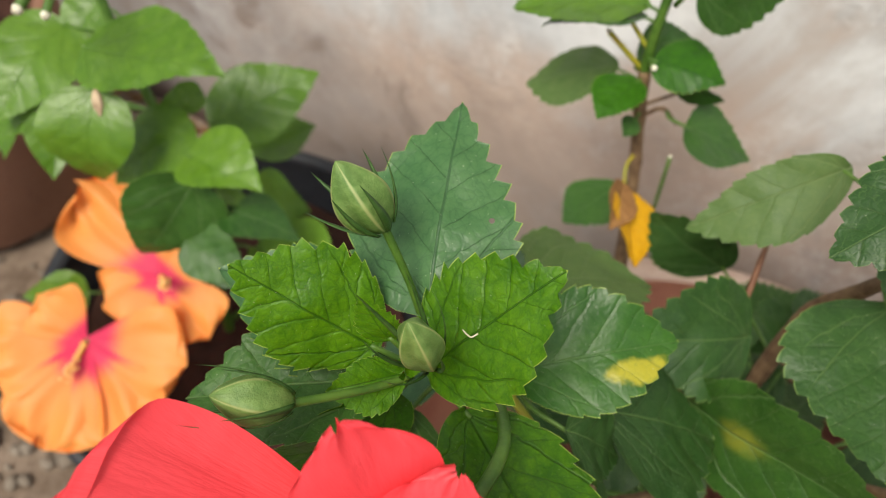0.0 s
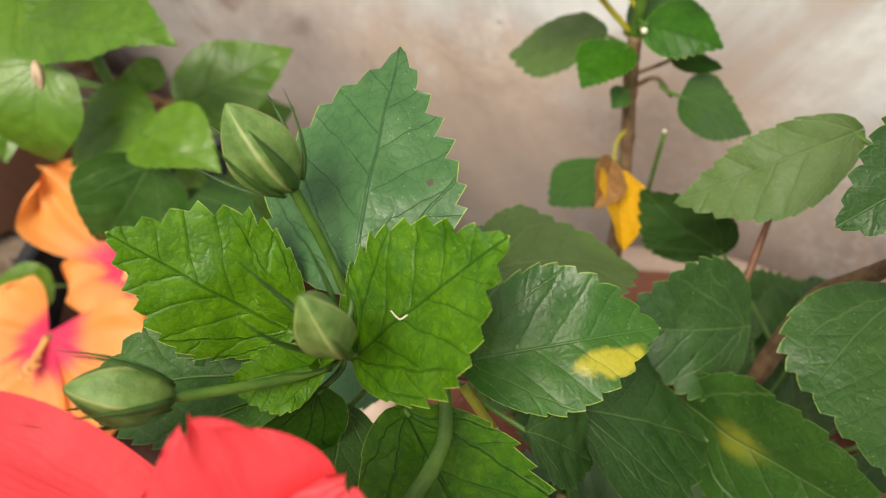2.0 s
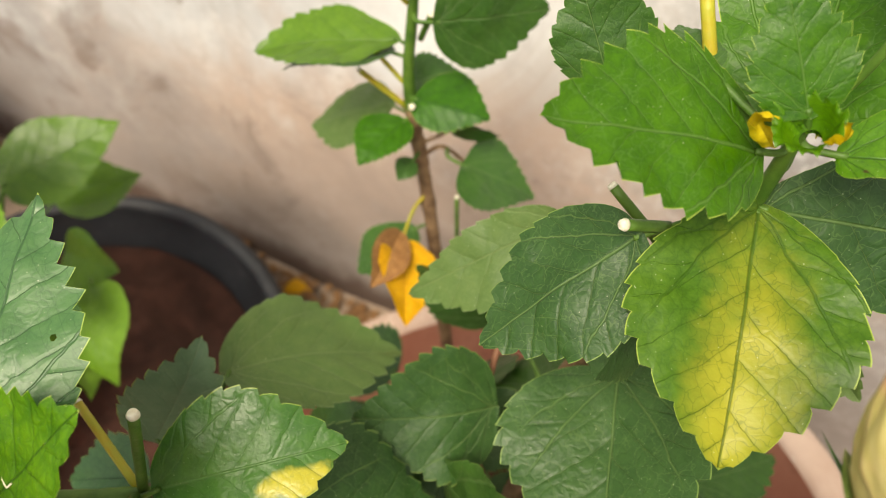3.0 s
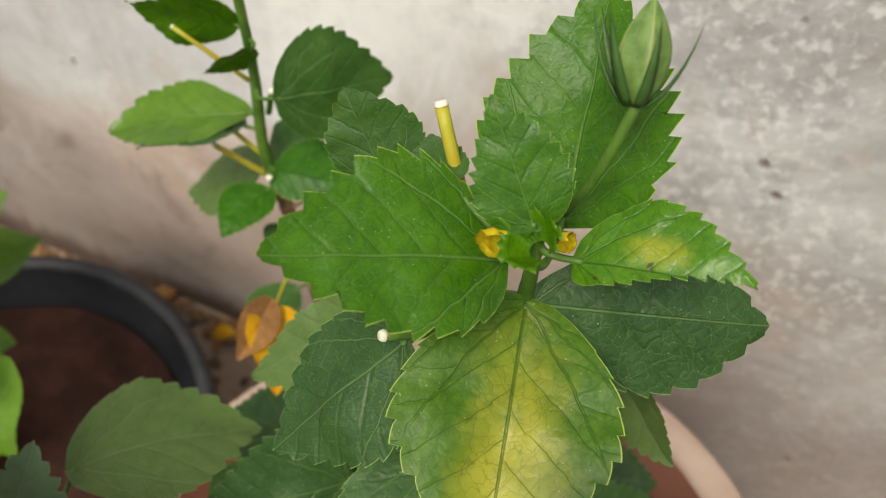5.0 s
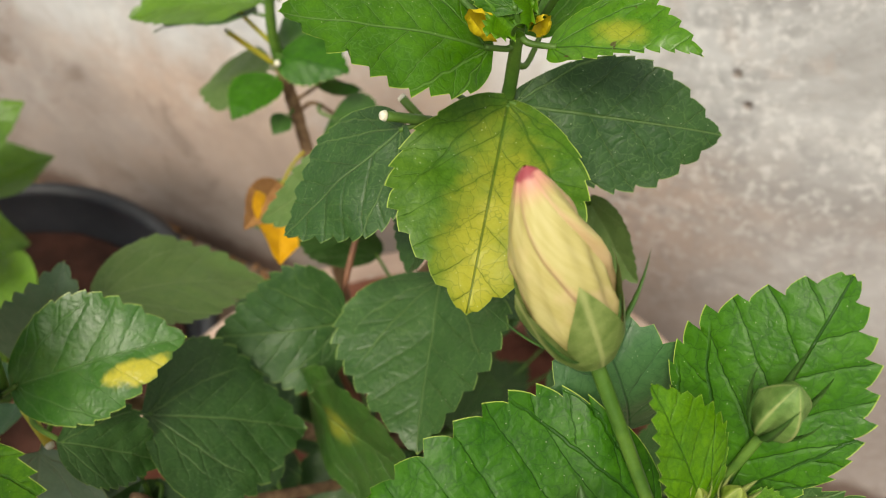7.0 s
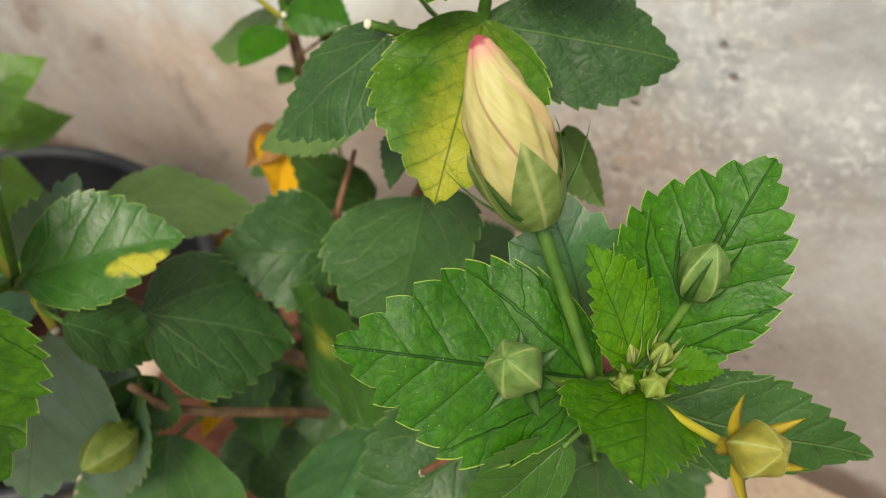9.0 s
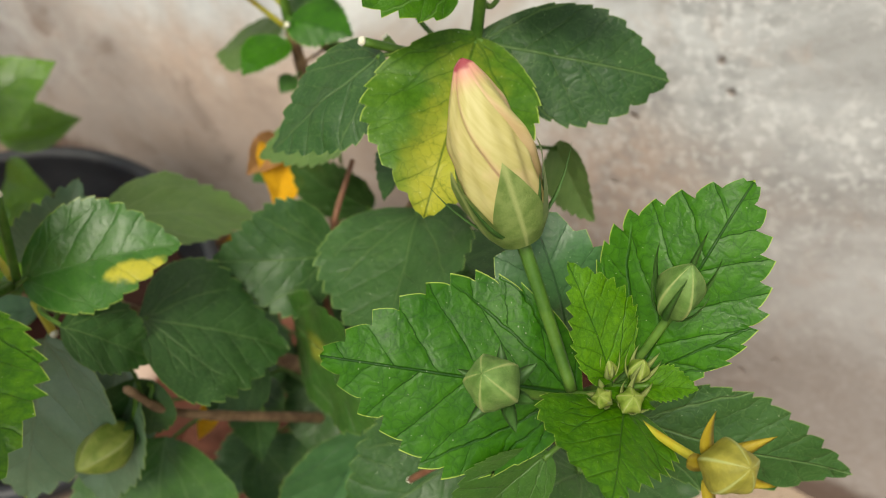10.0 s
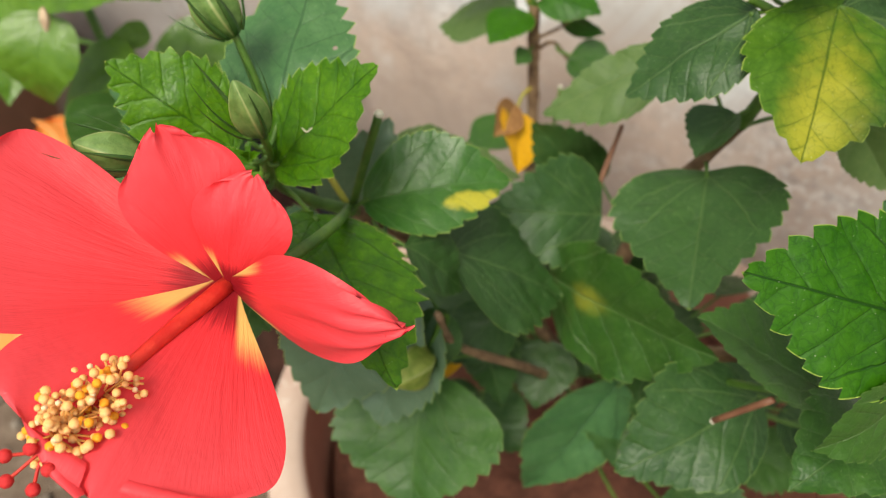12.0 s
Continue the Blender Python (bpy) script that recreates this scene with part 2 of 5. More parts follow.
stem_green = plant_skin("green_stem", (0.045, 0.12, 0.012), (0.10, 0.20, 0.025), 90)
stem_yellow = plant_skin("yellowed_stalk", (0.45, 0.34, 0.02), (0.40, 0.42, 0.04), 90)
stem_wood = plant_skin("woody_stem", (0.10, 0.055, 0.028), (0.24, 0.15, 0.08), 120, 0.75, 0.0)
stem_red = plant_skin("reddish_twig", (0.14, 0.055, 0.028), (0.21, 0.095, 0.05), 120, 0.6, 0.0)
cut_end = plant_skin("cut_wood", (0.62, 0.58, 0.42), (0.80, 0.78, 0.66), 300, 0.8, 0.0)
bud_green = plant_skin("bud_green", (0.085, 0.175, 0.030), (0.170, 0.278, 0.070), 220, 0.5, 0.10, 5.0)
calyx_green = plant_skin("calyx_green", (0.11, 0.175, 0.035), (0.20, 0.265, 0.075), 200, 0.5, 0.12, 5.0)
bud_pale = plant_skin("pale_bud", (0.16, 0.25, 0.025), (0.30, 0.36, 0.07), 160, 0.5, 0.15, 5.0)
bract_green = plant_skin("bract_green", (0.026, 0.085, 0.012), (0.060, 0.135, 0.026), 130, 0.5, 0.12)
husk = plant_skin("dry_husk", (0.30, 0.20, 0.12), (0.55, 0.42, 0.28), 200, 0.8, 0.0)
bud_dry = plant_skin("drying_bud", (0.20, 0.19, 0.020), (0.34, 0.31, 0.045), 130, 0.6, 0.08, 5.0)
bract_dry = plant_skin("dry_bract", (0.34, 0.25, 0.012), (0.44, 0.36, 0.03), 130, 0.6, 0.1)


def bud_petal_material():
    k = Net("furled_petals")
    u, v, _ = k.split(k.where("UV"))
    wave = k.math("MULTIPLY", k.math("SUBTRACT", k.noise(k.where("Object"), 90.0, 3.0), 0.5), 0.10)
    tw = k.math("FRACT", k.math("ADD", k.math("MULTIPLY", u, 5.0), k.math("MULTIPLY", wave, 0.3)))
    rays = k.n.new("ShaderNodeCombineXYZ")
    k.put(rays.inputs[0], k.math("SUBTRACT", k.math("MULTIPLY", u, 34.0), k.math("MULTIPLY", v, 6.0)))
    k.put(rays.inputs[1], k.math("MULTIPLY", v, 4.0))
    streak = k.noise(rays.outputs[0], 1.0, 4.0)
    blot = k.noise(k.where("Object"), 70.0, 3.0)
    col = k.mix(k.ramp(streak, 0.3, 0.7), (0.46, 0.405, 0.135), (0.54, 0.485, 0.205))
    col = k.mix(k.math("MULTIPLY", k.ramp(blot, 0.50, 0.70), 0.45), col, (0.70, 0.52, 0.30))
    col = k.mix(k.math("MULTIPLY", k.ramp(tw, 0.80, 0.97), 0.42), col, (0.62, 0.34, 0.26))
    col = k.mix(k.math("MULTIPLY", k.ramp(v, 0.84, 0.97), 0.75), col, (0.66, 0.24, 0.24))
    col = k.mix(k.math("MULTIPLY", k.ramp(k.math("ADD", v, k.math("MULTIPLY", k.math("SUBTRACT", blot, 0.5), 0.3)), 0.955, 0.985), 0.85), col, (0.28, 0.02, 0.05))
    k.bump(k.math("ADD", k.math("MULTIPLY", tw, 0.5), k.math("MULTIPLY", streak, 0.14)), 0.4, 0.0010)
    return k.done(col, 0.5, 0.2)


def petal_material(name, outer, inner, throat, reach, line, pale=None):
    """A thin petal: colour from its base to its rim, fine lengthwise veins."""
    k = Net(name)
    uv = k.where("UV")
    x, y, _ = k.split(uv)
    fan = k.math("DIVIDE", x, k.math("ADD", y, 0.12))
    rays = k.n.new("ShaderNodeCombineXYZ")
    k.put(rays.inputs[0], k.math("MULTIPLY", fan, 9.0))
    k.put(rays.inputs[1], k.math("MULTIPLY", y, 1.2))
    n = k.noise(rays.outputs[0], 3.0, 5.0, 0.6)
    col = k.mix(k.ramp(y, 0.25, 0.9), inner, outer)
    col = k.mix(k.math("MULTIPLY", k.ramp(n, 0.52, 0.72), line), col, inner)
    edge = k.math("ADD", y, k.math("MULTIPLY", k.math("SUBTRACT", n, 0.5), 0.25))
    col = k.mix(k.ramp(edge, reach, reach * 0.45), col, throat)
    if pale:
        side = k.ramp(k.math("ABSOLUTE", fan), 0.36, 0.45)
        at_base = k.math("MULTIPLY", k.ramp(k.math("ADD", k.math("MULTIPLY", edge, 0.4), k.math("MULTIPLY", y, 0.6)), 0.34, 0.18), side)
        col = k.mix(at_base, col, pale)
    k.bump(k.math("ADD", n, k.math("MULTIPLY", k.noise(uv, 5.0, 3.0), 1.5)), 0.35, 0.0018)
    return k.done(col, 0.5, 0.3)


furled = bud_petal_material()
petal_red = petal_material("red_petal", (0.89, 0.068, 0.088), (0.84, 0.038, 0.050), (0.32, 0.006, 0.014), 0.25, 0.12, (0.85, 0.55, 0.16))
petal_orange = petal_material("orange_petal", (0.92, 0.36, 0.085), (0.90, 0.28, 0.06), (0.72, 0.015, 0.10), 0.40, 0.5)
column_red = plant_skin("red_column", (0.62, 0.02, 0.015), (0.75, 0.05, 0.03), 150, 0.45, 0.2)
column_pale = plant_skin("pale_column", (0.80, 0.45, 0.10), (0.85, 0.40, 0.12), 150, 0.5, 0.2)
pollen_orange = plant_skin("orange_pollen", (0.92, 0.36, 0.01), (0.95, 0.46, 0.03), 150, 0.8, 0.2)
pollen = plant_skin("pollen", (0.95, 0.50, 0.13), (0.96, 0.64, 0.30), 150, 0.8, 0.2)
anther_pale = plant_skin("pale_anther", (0.88, 0.72, 0.50), (0.92, 0.62, 0.32), 400, 0.8, 0.2)
stigma_red = plant_skin("stigma_red", (0.55, 0.01, 0.015), (0.68, 0.03, 0.03), 500, 0.7, 0.1)


def wall_material():
    k = Net("stained_plaster")
    w = k.where("Object")
    x, y, z = k.split(w)
    big = k.noise(w, 3.4, 6.0, 0.62, 0.8)
    warm = k.noise(w, 4.0, 5.0, 0.6, 0.6)
    mid = k.noise(w, 13.0, 6.0, 0.65, 0.4)
    fine = k.noise(w, 140.0, 4.0, 0.7)
    speck = k.noise(w, 52.0, 5.0, 0.68)
    col = k.mix(k.ramp(big, 0.36, 0.62), (0.31, 0.303, 0.302), (0.53, 0.54, 0.555))
    along = k.math("ADD", x, k.math("MULTIPLY", k.math("SUBTRACT", warm, 0.5), 0.7))
    up = k.math("ADD", z, k.math("MULTIPLY", k.math("SUBTRACT", big, 0.5), 0.5))
    bare = k.math("MULTIPLY", k.math("MULTIPLY", k.ramp(along, 0.24, 0.04), k.ramp(along, -0.75, -0.35)), k.math("MULTIPLY", k.ramp(up, 0.40, 0.24), k.ramp(up, 0.02, 0.14)))
    col = k.mix(k.math("MULTIPLY", bare, 0.85), col, (0.56, 0.425, 0.345))                       # bare plaster where the whitewash is gone
    col = k.mix(k.math("MULTIPLY", k.ramp(mid, 0.53, 0.68), 0.38), col, (0.42, 0.33, 0.28))
    col = k.mix(k.math("MULTIPLY", k.ramp(mid, 0.47, 0.31), 0.45), col, (0.72, 0.715, 0.71))
    # brightness painted into the plaster colour, high up beside the sapling
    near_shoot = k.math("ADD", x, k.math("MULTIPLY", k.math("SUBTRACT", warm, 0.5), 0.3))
    lit_patch = k.math("MULTIPLY", k.ramp(up, 0.26, 0.44), k.math("MULTIPLY", k.ramp(near_shoot, 0.10, -0.02), k.ramp(near_shoot, -0.26, -0.12)))
    col = k.mix(k.math("MULTIPLY", lit_patch, 0.75), col, (0.82, 0.825, 0.83))
    rough_patch = k.math("MULTIPLY", k.ramp(k.noise(w, 4.0, 3.0), 0.34, 0.54), k.ramp(x, -0.12, 0.12, 0.30, 1.0))
    grey = k.math("MULTIPLY", k.ramp(speck, 0.46, 0.64), rough_patch)
    col = k.mix(k.math("MULTIPLY", grey, 0.44), col, (0.24, 0.24, 0.245))
    white = k.math("MULTIPLY", k.ramp(k.noise(w, 120.0, 4.0, 0.6), 0.50, 0.64), rough_patch)
    col = k.mix(k.math("MULTIPLY", white, 0.38), col, (0.80, 0.80, 0.80))
    # brown blotches at the left; their darkness also takes in shadow there
    blotch = k.math("MULTIPLY", k.ramp(k.noise(w, 6.5, 6.0, 0.68, 1.2), 0.50, 0.64), k.math("MULTIPLY", k.ramp(x, -0.18, -0.46), k.ramp(z, 0.46, 0.22)))
    col = k.mix(k.math("MULTIPLY", blotch, 0.80), col, (0.20, 0.155, 0.13))
    pit = k.math("MULTIPLY", k.ramp(k.math("ADD", k.voronoi(w, 26.0), k.math("MULTIPLY", speck, 0.3)), 0.30, 0.18), k.ramp(k.noise(w, 7.0, 2.0), 0.52, 0.60))
    col = k.mix(k.math("MULTIPLY", pit, 0.7), col, (0.20, 0.14, 0.11))
    # darker towards the bottom, darkest in a strip along the ground
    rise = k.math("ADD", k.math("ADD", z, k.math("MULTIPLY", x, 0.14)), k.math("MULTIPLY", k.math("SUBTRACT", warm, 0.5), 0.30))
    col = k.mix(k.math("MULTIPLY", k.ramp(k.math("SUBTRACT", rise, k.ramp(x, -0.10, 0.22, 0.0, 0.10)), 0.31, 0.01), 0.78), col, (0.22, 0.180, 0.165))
    foot_strip = k.ramp(k.math("ADD", k.math("ADD", z, k.math("MULTIPLY", x, 0.14)), k.math("MULTIPLY", k.math("SUBTRACT", mid, 0.5), 0.10)), 0.0, -0.045)
    col = k.mix(k.math("MULTIPLY", foot_strip, 0.85), col, (0.08, 0.048, 0.035))
    h = k.math("ADD", k.math("ADD", mid, k.math("MULTIPLY", speck, 0.45)), k.math("MULTIPLY", fine, 0.22))
    k.bump(k.math("SUBTRACT", k.math("MULTIPLY", h, k.ramp(x, -0.12, 0.12, 0.35, 1.0)), pit), 0.55, 0.006)
    return k.done(col, 0.9, spec=0.2)


def earth_material(name, a, b, c, scale=18.0, rough=0.95, pale=None):
    k = Net(name)
    w = k.where("Object")
    n = k.noise(w, scale, 8.0, 0.7)
    g = k.noise(w, scale * 9, 5.0, 0.7)
    col = k.mix(k.ramp(n, 0.35, 0.65), a, b)
    if pale:                                               # a dusty strip beside the wall
        x, y, _ = k.split(w)
        to_wall = k.math("ADD", k.math("MULTIPLY", x, 0.497), k.math("MULTIPLY", y, 0.868))
        to_wall = k.math("ADD", to_wall, k.math("MULTIPLY", k.math("SUBTRACT", k.noise(w, 7.0, 4.0), 0.5), 0.25))
        col = k.mix(k.math("MULTIPLY", k.ramp(to_wall, 0.34, 0.46), 0.85), col, pale)
    col = k.mix(k.math("MULTIPLY", k.ramp(g, 0.5, 0.7), 0.6), col, c)
    k.bump(k.math("ADD", n, k.math("MULTIPLY", g, 0.5)), 0.8, 0.006)
    return k.done(col, rough, spec=0.2)


def clay_material(name, a, b, worn, rough=0.8):
    k = Net(name)
    w = k.where("Object")
    n = k.noise(w, 9.0, 6.0, 0.65)
    g = k.noise(w, 70.0, 5.0, 0.7)
    col = k.mix(k.ramp(n, 0.3, 0.7), a, b)
    col = k.mix(k.math("MULTIPLY", k.ramp(g, 0.55, 0.72), 0.5), col, worn)
    k.bump(k.math("ADD", n, k.math("MULTIPLY", g, 0.4)), 0.4, 0.003)
    return k.done(col, rough, spec=0.3)


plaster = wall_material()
earth = earth_material("dusty_ground", (0.13, 0.092, 0.066), (0.25, 0.19, 0.145), (0.10, 0.068, 0.048), 20.0, 0.95, (0.44, 0.34, 0.26))
soil_red = earth_material("red_soil", (0.085, 0.034, 0.022), (0.16, 0.062, 0.040), (0.035, 0.016, 0.011), 30.0)
soil_dark = earth_material("dark_soil", (0.032, 0.015, 0.011), (0.065, 0.028, 0.020), (0.018, 0.010, 0.008), 30.0)
clay_pink = clay_material("pale_pink_clay", (0.42, 0.29, 0.23), (0.56, 0.43, 0.36), (0.66, 0.60, 0.54))
clay_red = clay_material("terracotta_inside", (0.34, 0.13, 0.085), (0.42, 0.19, 0.13), (0.22, 0.08, 0.05))
clay_brown = clay_material("brown_clay", (0.21, 0.105, 0.068), (0.28, 0.147, 0.098), (0.15, 0.075, 0.055))
plastic_black = clay_material("black_plastic", (0.016, 0.018, 0.022), (0.035, 0.038, 0.045), (0.08, 0.08, 0.085), 0.45)
flakes = clay_material("dry_flakes", (0.17, 0.085, 0.035), (0.34, 0.19, 0.085), (0.10, 0.05, 0.025))
stone_grey = clay_material("pebble", (0.13, 0.10, 0.075), (0.24, 0.20, 0.16), (0.09, 0.07, 0.055))


# ---- helpers for meshes ----
def mesh_from(name, verts, faces, uvs=None, rims=None, smooth=True):
    me = bpy.data.meshes.new(name)
    me.from_pydata([tuple(v) for v in verts], [], faces)
    if uvs is not None:
        layer = me.uv_layers.new(name="UVMap")
        idx = np.zeros(len(me.loops), dtype=np.int32)
        me.loops.foreach_get("vertex_index", idx)
        layer.data.foreach_set("uv", np.asarray(uvs, dtype=np.float32)[idx].ravel())
    if rims is not None:
        a = me.attributes.new("rim", "FLOAT", "POINT")
        a.data.foreach_set("value", np.asarray(rims, dtype=np.float32))
    if smooth:
        me.polygons.foreach_set("use_smooth", [True] * len(me.polygons))
    me.update()
    return me


WORLD = {}


def place(ob, m, parent=None):
    """Stands ob at the world pose m, under parent if there is one."""
    WORLD[ob] = m
    if parent:
        ob.parent = parent
        ob.matrix_basis = WORLD[parent].inverted() @ m
    else:
        ob.matrix_basis = m
    return ob


def part(name, me, material, parent, m=None, label=""):
    if not me.materials:
        me.materials.append(material)
    ob = place(new(name, me), m or Matrix.Identity(4), parent)
    return tagged(ob, label) if label else ob


def thing(name, at, label, category, group="", kind=""):
    return tagged(place(new(name), Matrix.Translation(at)), label, category, group, kind)


def aim(base, tip, normal):
    """The pose whose y runs from base to tip and whose z is near the normal; and the length."""
    b, t = Vector(base), Vector(tip)
    y = t - b
    ln = y.length
    y.normalize()
    z = Vector(normal)
    z = (z - y * z.dot(y)).normalized()
    x = y.cross(z)
    m = Matrix((x, y, z)).transposed().to_4x4()
    m.translation = b
    return m, ln


def grid_faces(nu, nv):
    return [(i * nv + j, i * nv + j + 1, (i + 1) * nv + j + 1, (i + 1) * nv + j) for i in range(nu - 1) for j in range(nv - 1)]


def spline(points, steps=6):
    """Points along a smooth line through those given."""
    p = [Vector(q) for q in points]
    if len(p) == 2:
        return [p[0].lerp(p[1], i / steps) for i in range(steps + 1)]
    p = [2 * p[0] - p[1]] + p + [2 * p[-1] - p[-2]]
    out = []
    for a, b, c, d in zip(p, p[1:], p[2:], p[3:]):
        for i in range(steps):
            t = i / steps
            out.append(0.5 * (2 * b + (c - a) * t + (2 * a - 5 * b + 4 * c - d) * t * t + (3 * b - a - 3 * c + d) * t ** 3))
    return out + [p[-2]]


def tube(name, points, r0, r1, sides=10, steps=6, knots=0.0, seed=1):
    """A tapered, slightly knotty round stem through the points, closed at both ends."""
    path = spline(points, steps)
    rnd = random.Random(seed)
    verts, faces, uvs = [], [], []
    side = Vector((1, 0, 0.3)).normalized()
    n = len(path)
    for i, p in enumerate(path):
        d = (path[min(i + 1, n - 1)] - path[max(i - 1, 0)]).normalized()
        side = (side - d * side.dot(d)).normalized()
        up = d.cross(side)
        r = r0 + (r1 - r0) * i / (n - 1)
        r *= 1 + knots * rnd.uniform(-1, 1)
        for j in range(sides):
            a = 2 * math.pi * j / sides
            verts.append(p + (side * math.cos(a) + up * math.sin(a)) * r)
            uvs.append((j / sides, i / (n - 1)))
    for i in range(n - 1):
        for j in range(sides):
            k = (j + 1) % sides
            faces.append((i * sides + j, i * sides + k, (i + 1) * sides + k, (i + 1) * sides + j))
    faces.append(tuple(range(sides))[::-1])
    faces.append(tuple((n - 1) * sides + j for j in range(sides)))
    return mesh_from(name, verts, faces, uvs), path


def lathe(name, profile, sides=96, wobble=0.0):
    """A turned body from (radius, height) pairs."""
    verts, faces = [], []
    for r, z in profile:
        for j in range(sides):
            a = 2 * math.pi * j / sides
            q = r * (1 + wobble * noise.noise((math.cos(a) * 2, math.sin(a) * 2, z * 9)))
            verts.append((q * math.cos(a), q * math.sin(a), z))
    for i in range(len(profile) - 1):
        for j in range(sides):
            k = (j + 1) % sides
            faces.append((i * sides + j, i * sides + k, (i + 1) * sides + k, (i + 1) * sides + j))
    return mesh_from(name, verts, faces)


# ---- plant builders ----
STEMS = {}
COUNT = [0]


def stem(plant, points, r0, r1, material, name="stem", knots=0.06):
    COUNT[0] += 1
    me, path = tube(name, points, r0, r1, 10, 8, knots, COUNT[0])
    STEMS.setdefault(plant, []).extend(path)
    return part(name, me, material, plant)


def leaf_mesh(ln, width, fold, pos, seed, tooth=0.20, teeth=9, nv=21, hole=None, vee=None, bend=None, swell=0.62, hook=0.19, quilt=0.0011):
    nv = 51 if hole else nv
    rnd = random.Random(seed)
    off = rnd.uniform(0, 50)
    e = math.log(0.5) / math.log(max(0.2, pos - 0.03))
    arc = 0.03 + (-fold * 0.5 * width / ln if fold < 0 and vee is None else 0.0)
    vee = 0.10 + max(0.0, fold) if vee is None else vee
    lift = [rnd.uniform(0.45, 1.45) for _ in range(2 * teeth + 6)]
    sway = rnd.uniform(-0.05, 0.05)
    bend = sway if bend is None else bend
    verts, uvs, rims = [], [], []
    steps = [0.16 * i / 9 for i in range(9)] + [0.16 + 0.84 * (k + fr) / teeth for k in range(teeth) for fr in (0.0, 0.12, 0.35, 0.6, 0.78, 0.9)] + [1.0]
    nu = len(steps)
    for i, u in enumerate(steps):
        prof = max(0.0, math.sin(math.pi * min(1.0, u ** e))) ** (0.60 if u < pos else 0.98) * (1.0 - 0.12 * u * u)
        for j in range(nv):
            v = 2 * j / (nv - 1) - 1
            s = 0 if v < 0 else 1
            ph = (u - 0.16) / 0.84 * teeth + 1e-6
            k = int(ph) if ph > 0 else 0
            fr = ph - k if ph > 0 else 0.5
            saw = (fr ** swell * 0.85 if fr < 0.79 else 0.73 * ((1 - fr) / 0.21) ** 1.2) - 0.40
            near = max(0.0, (abs(v) - 0.64) / 0.36) ** 1.5
            bite = tooth * (0.35 + 1.05 * u - 0.35 * u * u) * lift[min(k, teeth) + s * (teeth + 2)] * saw * near if ph > 0 else 0.0
            half = 0.5 * width * (prof * 1.0 + bite * min(1.0, prof * 2.2))
            x = v * half
            y = ln * (u + (hook * tooth * near * (saw + 0.40) if ph > 0 and u < 0.97 else 0.0))
            y += ln * 0.11 * tooth * near * noise.noise((u * teeth * 0.55, off, 5.0 + s)) * min(1.0, 4 * (1 - u))
            if u < 0.12:                                   # heart-shaped foot
                y -= ln * 0.035 * abs(v) * (1 - u / 0.12)
            x += bend * ln * math.sin(math.pi * u)
            z = vee * abs(x) * 0.85 - 0.10 * vee * x * x / (0.5 * width)
            z += arc * ln * 4 * u * (1 - u)
            z += ln * (0.045 * noise.noise((x / ln * 2.0 + off, y / ln * 2.0, off)) + 0.016 * noise.noise((x / ln * 5.5, y / ln * 5.5 + off, 9.0)))
            z += ln * 0.030 * abs(v) ** 2 * noise.noise((off, y / ln * 5.0 + 7 * s, 3.3))
            q = (y / ln - 0.80 * (abs(x) / ln + 1e-6) ** 0.9) * 5.4 + (0.20 if v >= 0 else -0.20)
            z -= ln * quilt * math.cos(2 * math.pi * q) * min(1, abs(v) * 4) * (1 - abs(v) ** 3)
            verts.append((x, y, z))
            uvs.append((x / ln, y / ln))
            rims.append(abs(v) if u < 0.985 else 1.0)
    faces = grid_faces(nu, nv)
    if hole:                                               # an insect's bite, rounded
        hu, hv, hr = hole
        gone = [f for f in faces if math.hypot(sum(uvs[q][0] for q in f) / 4 - hu, sum(uvs[q][1] for q in f) / 4 - hv) < hr]
        faces = [f for f in faces if f not in gone]
        for q in {q for f in gone for q in f}:
            du, dv = uvs[q][0] - hu, uvs[q][1] - hv
            d = hr / max(1e-6, math.hypot(du, dv))
            verts[q] = ((hu + du * d) * ln, (hv + dv * d) * ln, verts[q][2])
            rims[q] = 0.99
    me = mesh_from("leaf", verts, faces, uvs, rims)
    a = me.attributes.new("size", "FLOAT", "POINT")
    a.data.foreach_set("value", np.full(len(verts), ln / 0.075, dtype=np.float32))
    return me


def leaf(plant, base, tip, normal, width, fold, pos, material, label="", stalk=None, hole=None, join=True, tooth=0.20, vee=None, bend=None):
    COUNT[0] += 1
    m, ln = aim(base, tip, normal)
    keen = material in (leaf_young, leaf_tender, leaf_blue)              # sharp saw teeth
    ob = part("leaf", leaf_mesh(ln, width, fold, pos, COUNT[0], hole=hole, tooth=tooth * (1.25 if material in (leaf_young, leaf_tender) else 1.0), vee=vee, bend=bend, swell=0.95 if keen else 0.62, hook=0.10 if keen else 0.19, quilt=0.0011 if keen else 0.0018), material, plant, m, label)
    if join and plant in STEMS:
        b = Vector(base)
        back = -(Vector(tip) - b).normalized()
        best = min(STEMS[plant], key=lambda q: (q - b).length + max(0.0, q.z - b.z - 0.004) * 4)
        gap = (best - b).length
        if gap > 0.002:
            mid = b + back * min(gap * 0.45, 0.02)
            me, _ = tube("petiole", [best, best.lerp(mid, 0.55) + Vector((0, 0, -0.1 * gap)), b - back * 0.0015], 0.0013, 0.0010, 8, 6)
            part("petiole", me, stalk or stem_green, ob)
    return ob


def bud_outline(u, belly, point):
    e = math.log(0.5) / math.log(belly)
    return max(0.02, math.sin(math.pi * min(1, max(u, 1e-4) ** e)) ** (point if u < belly else point * 1.35))


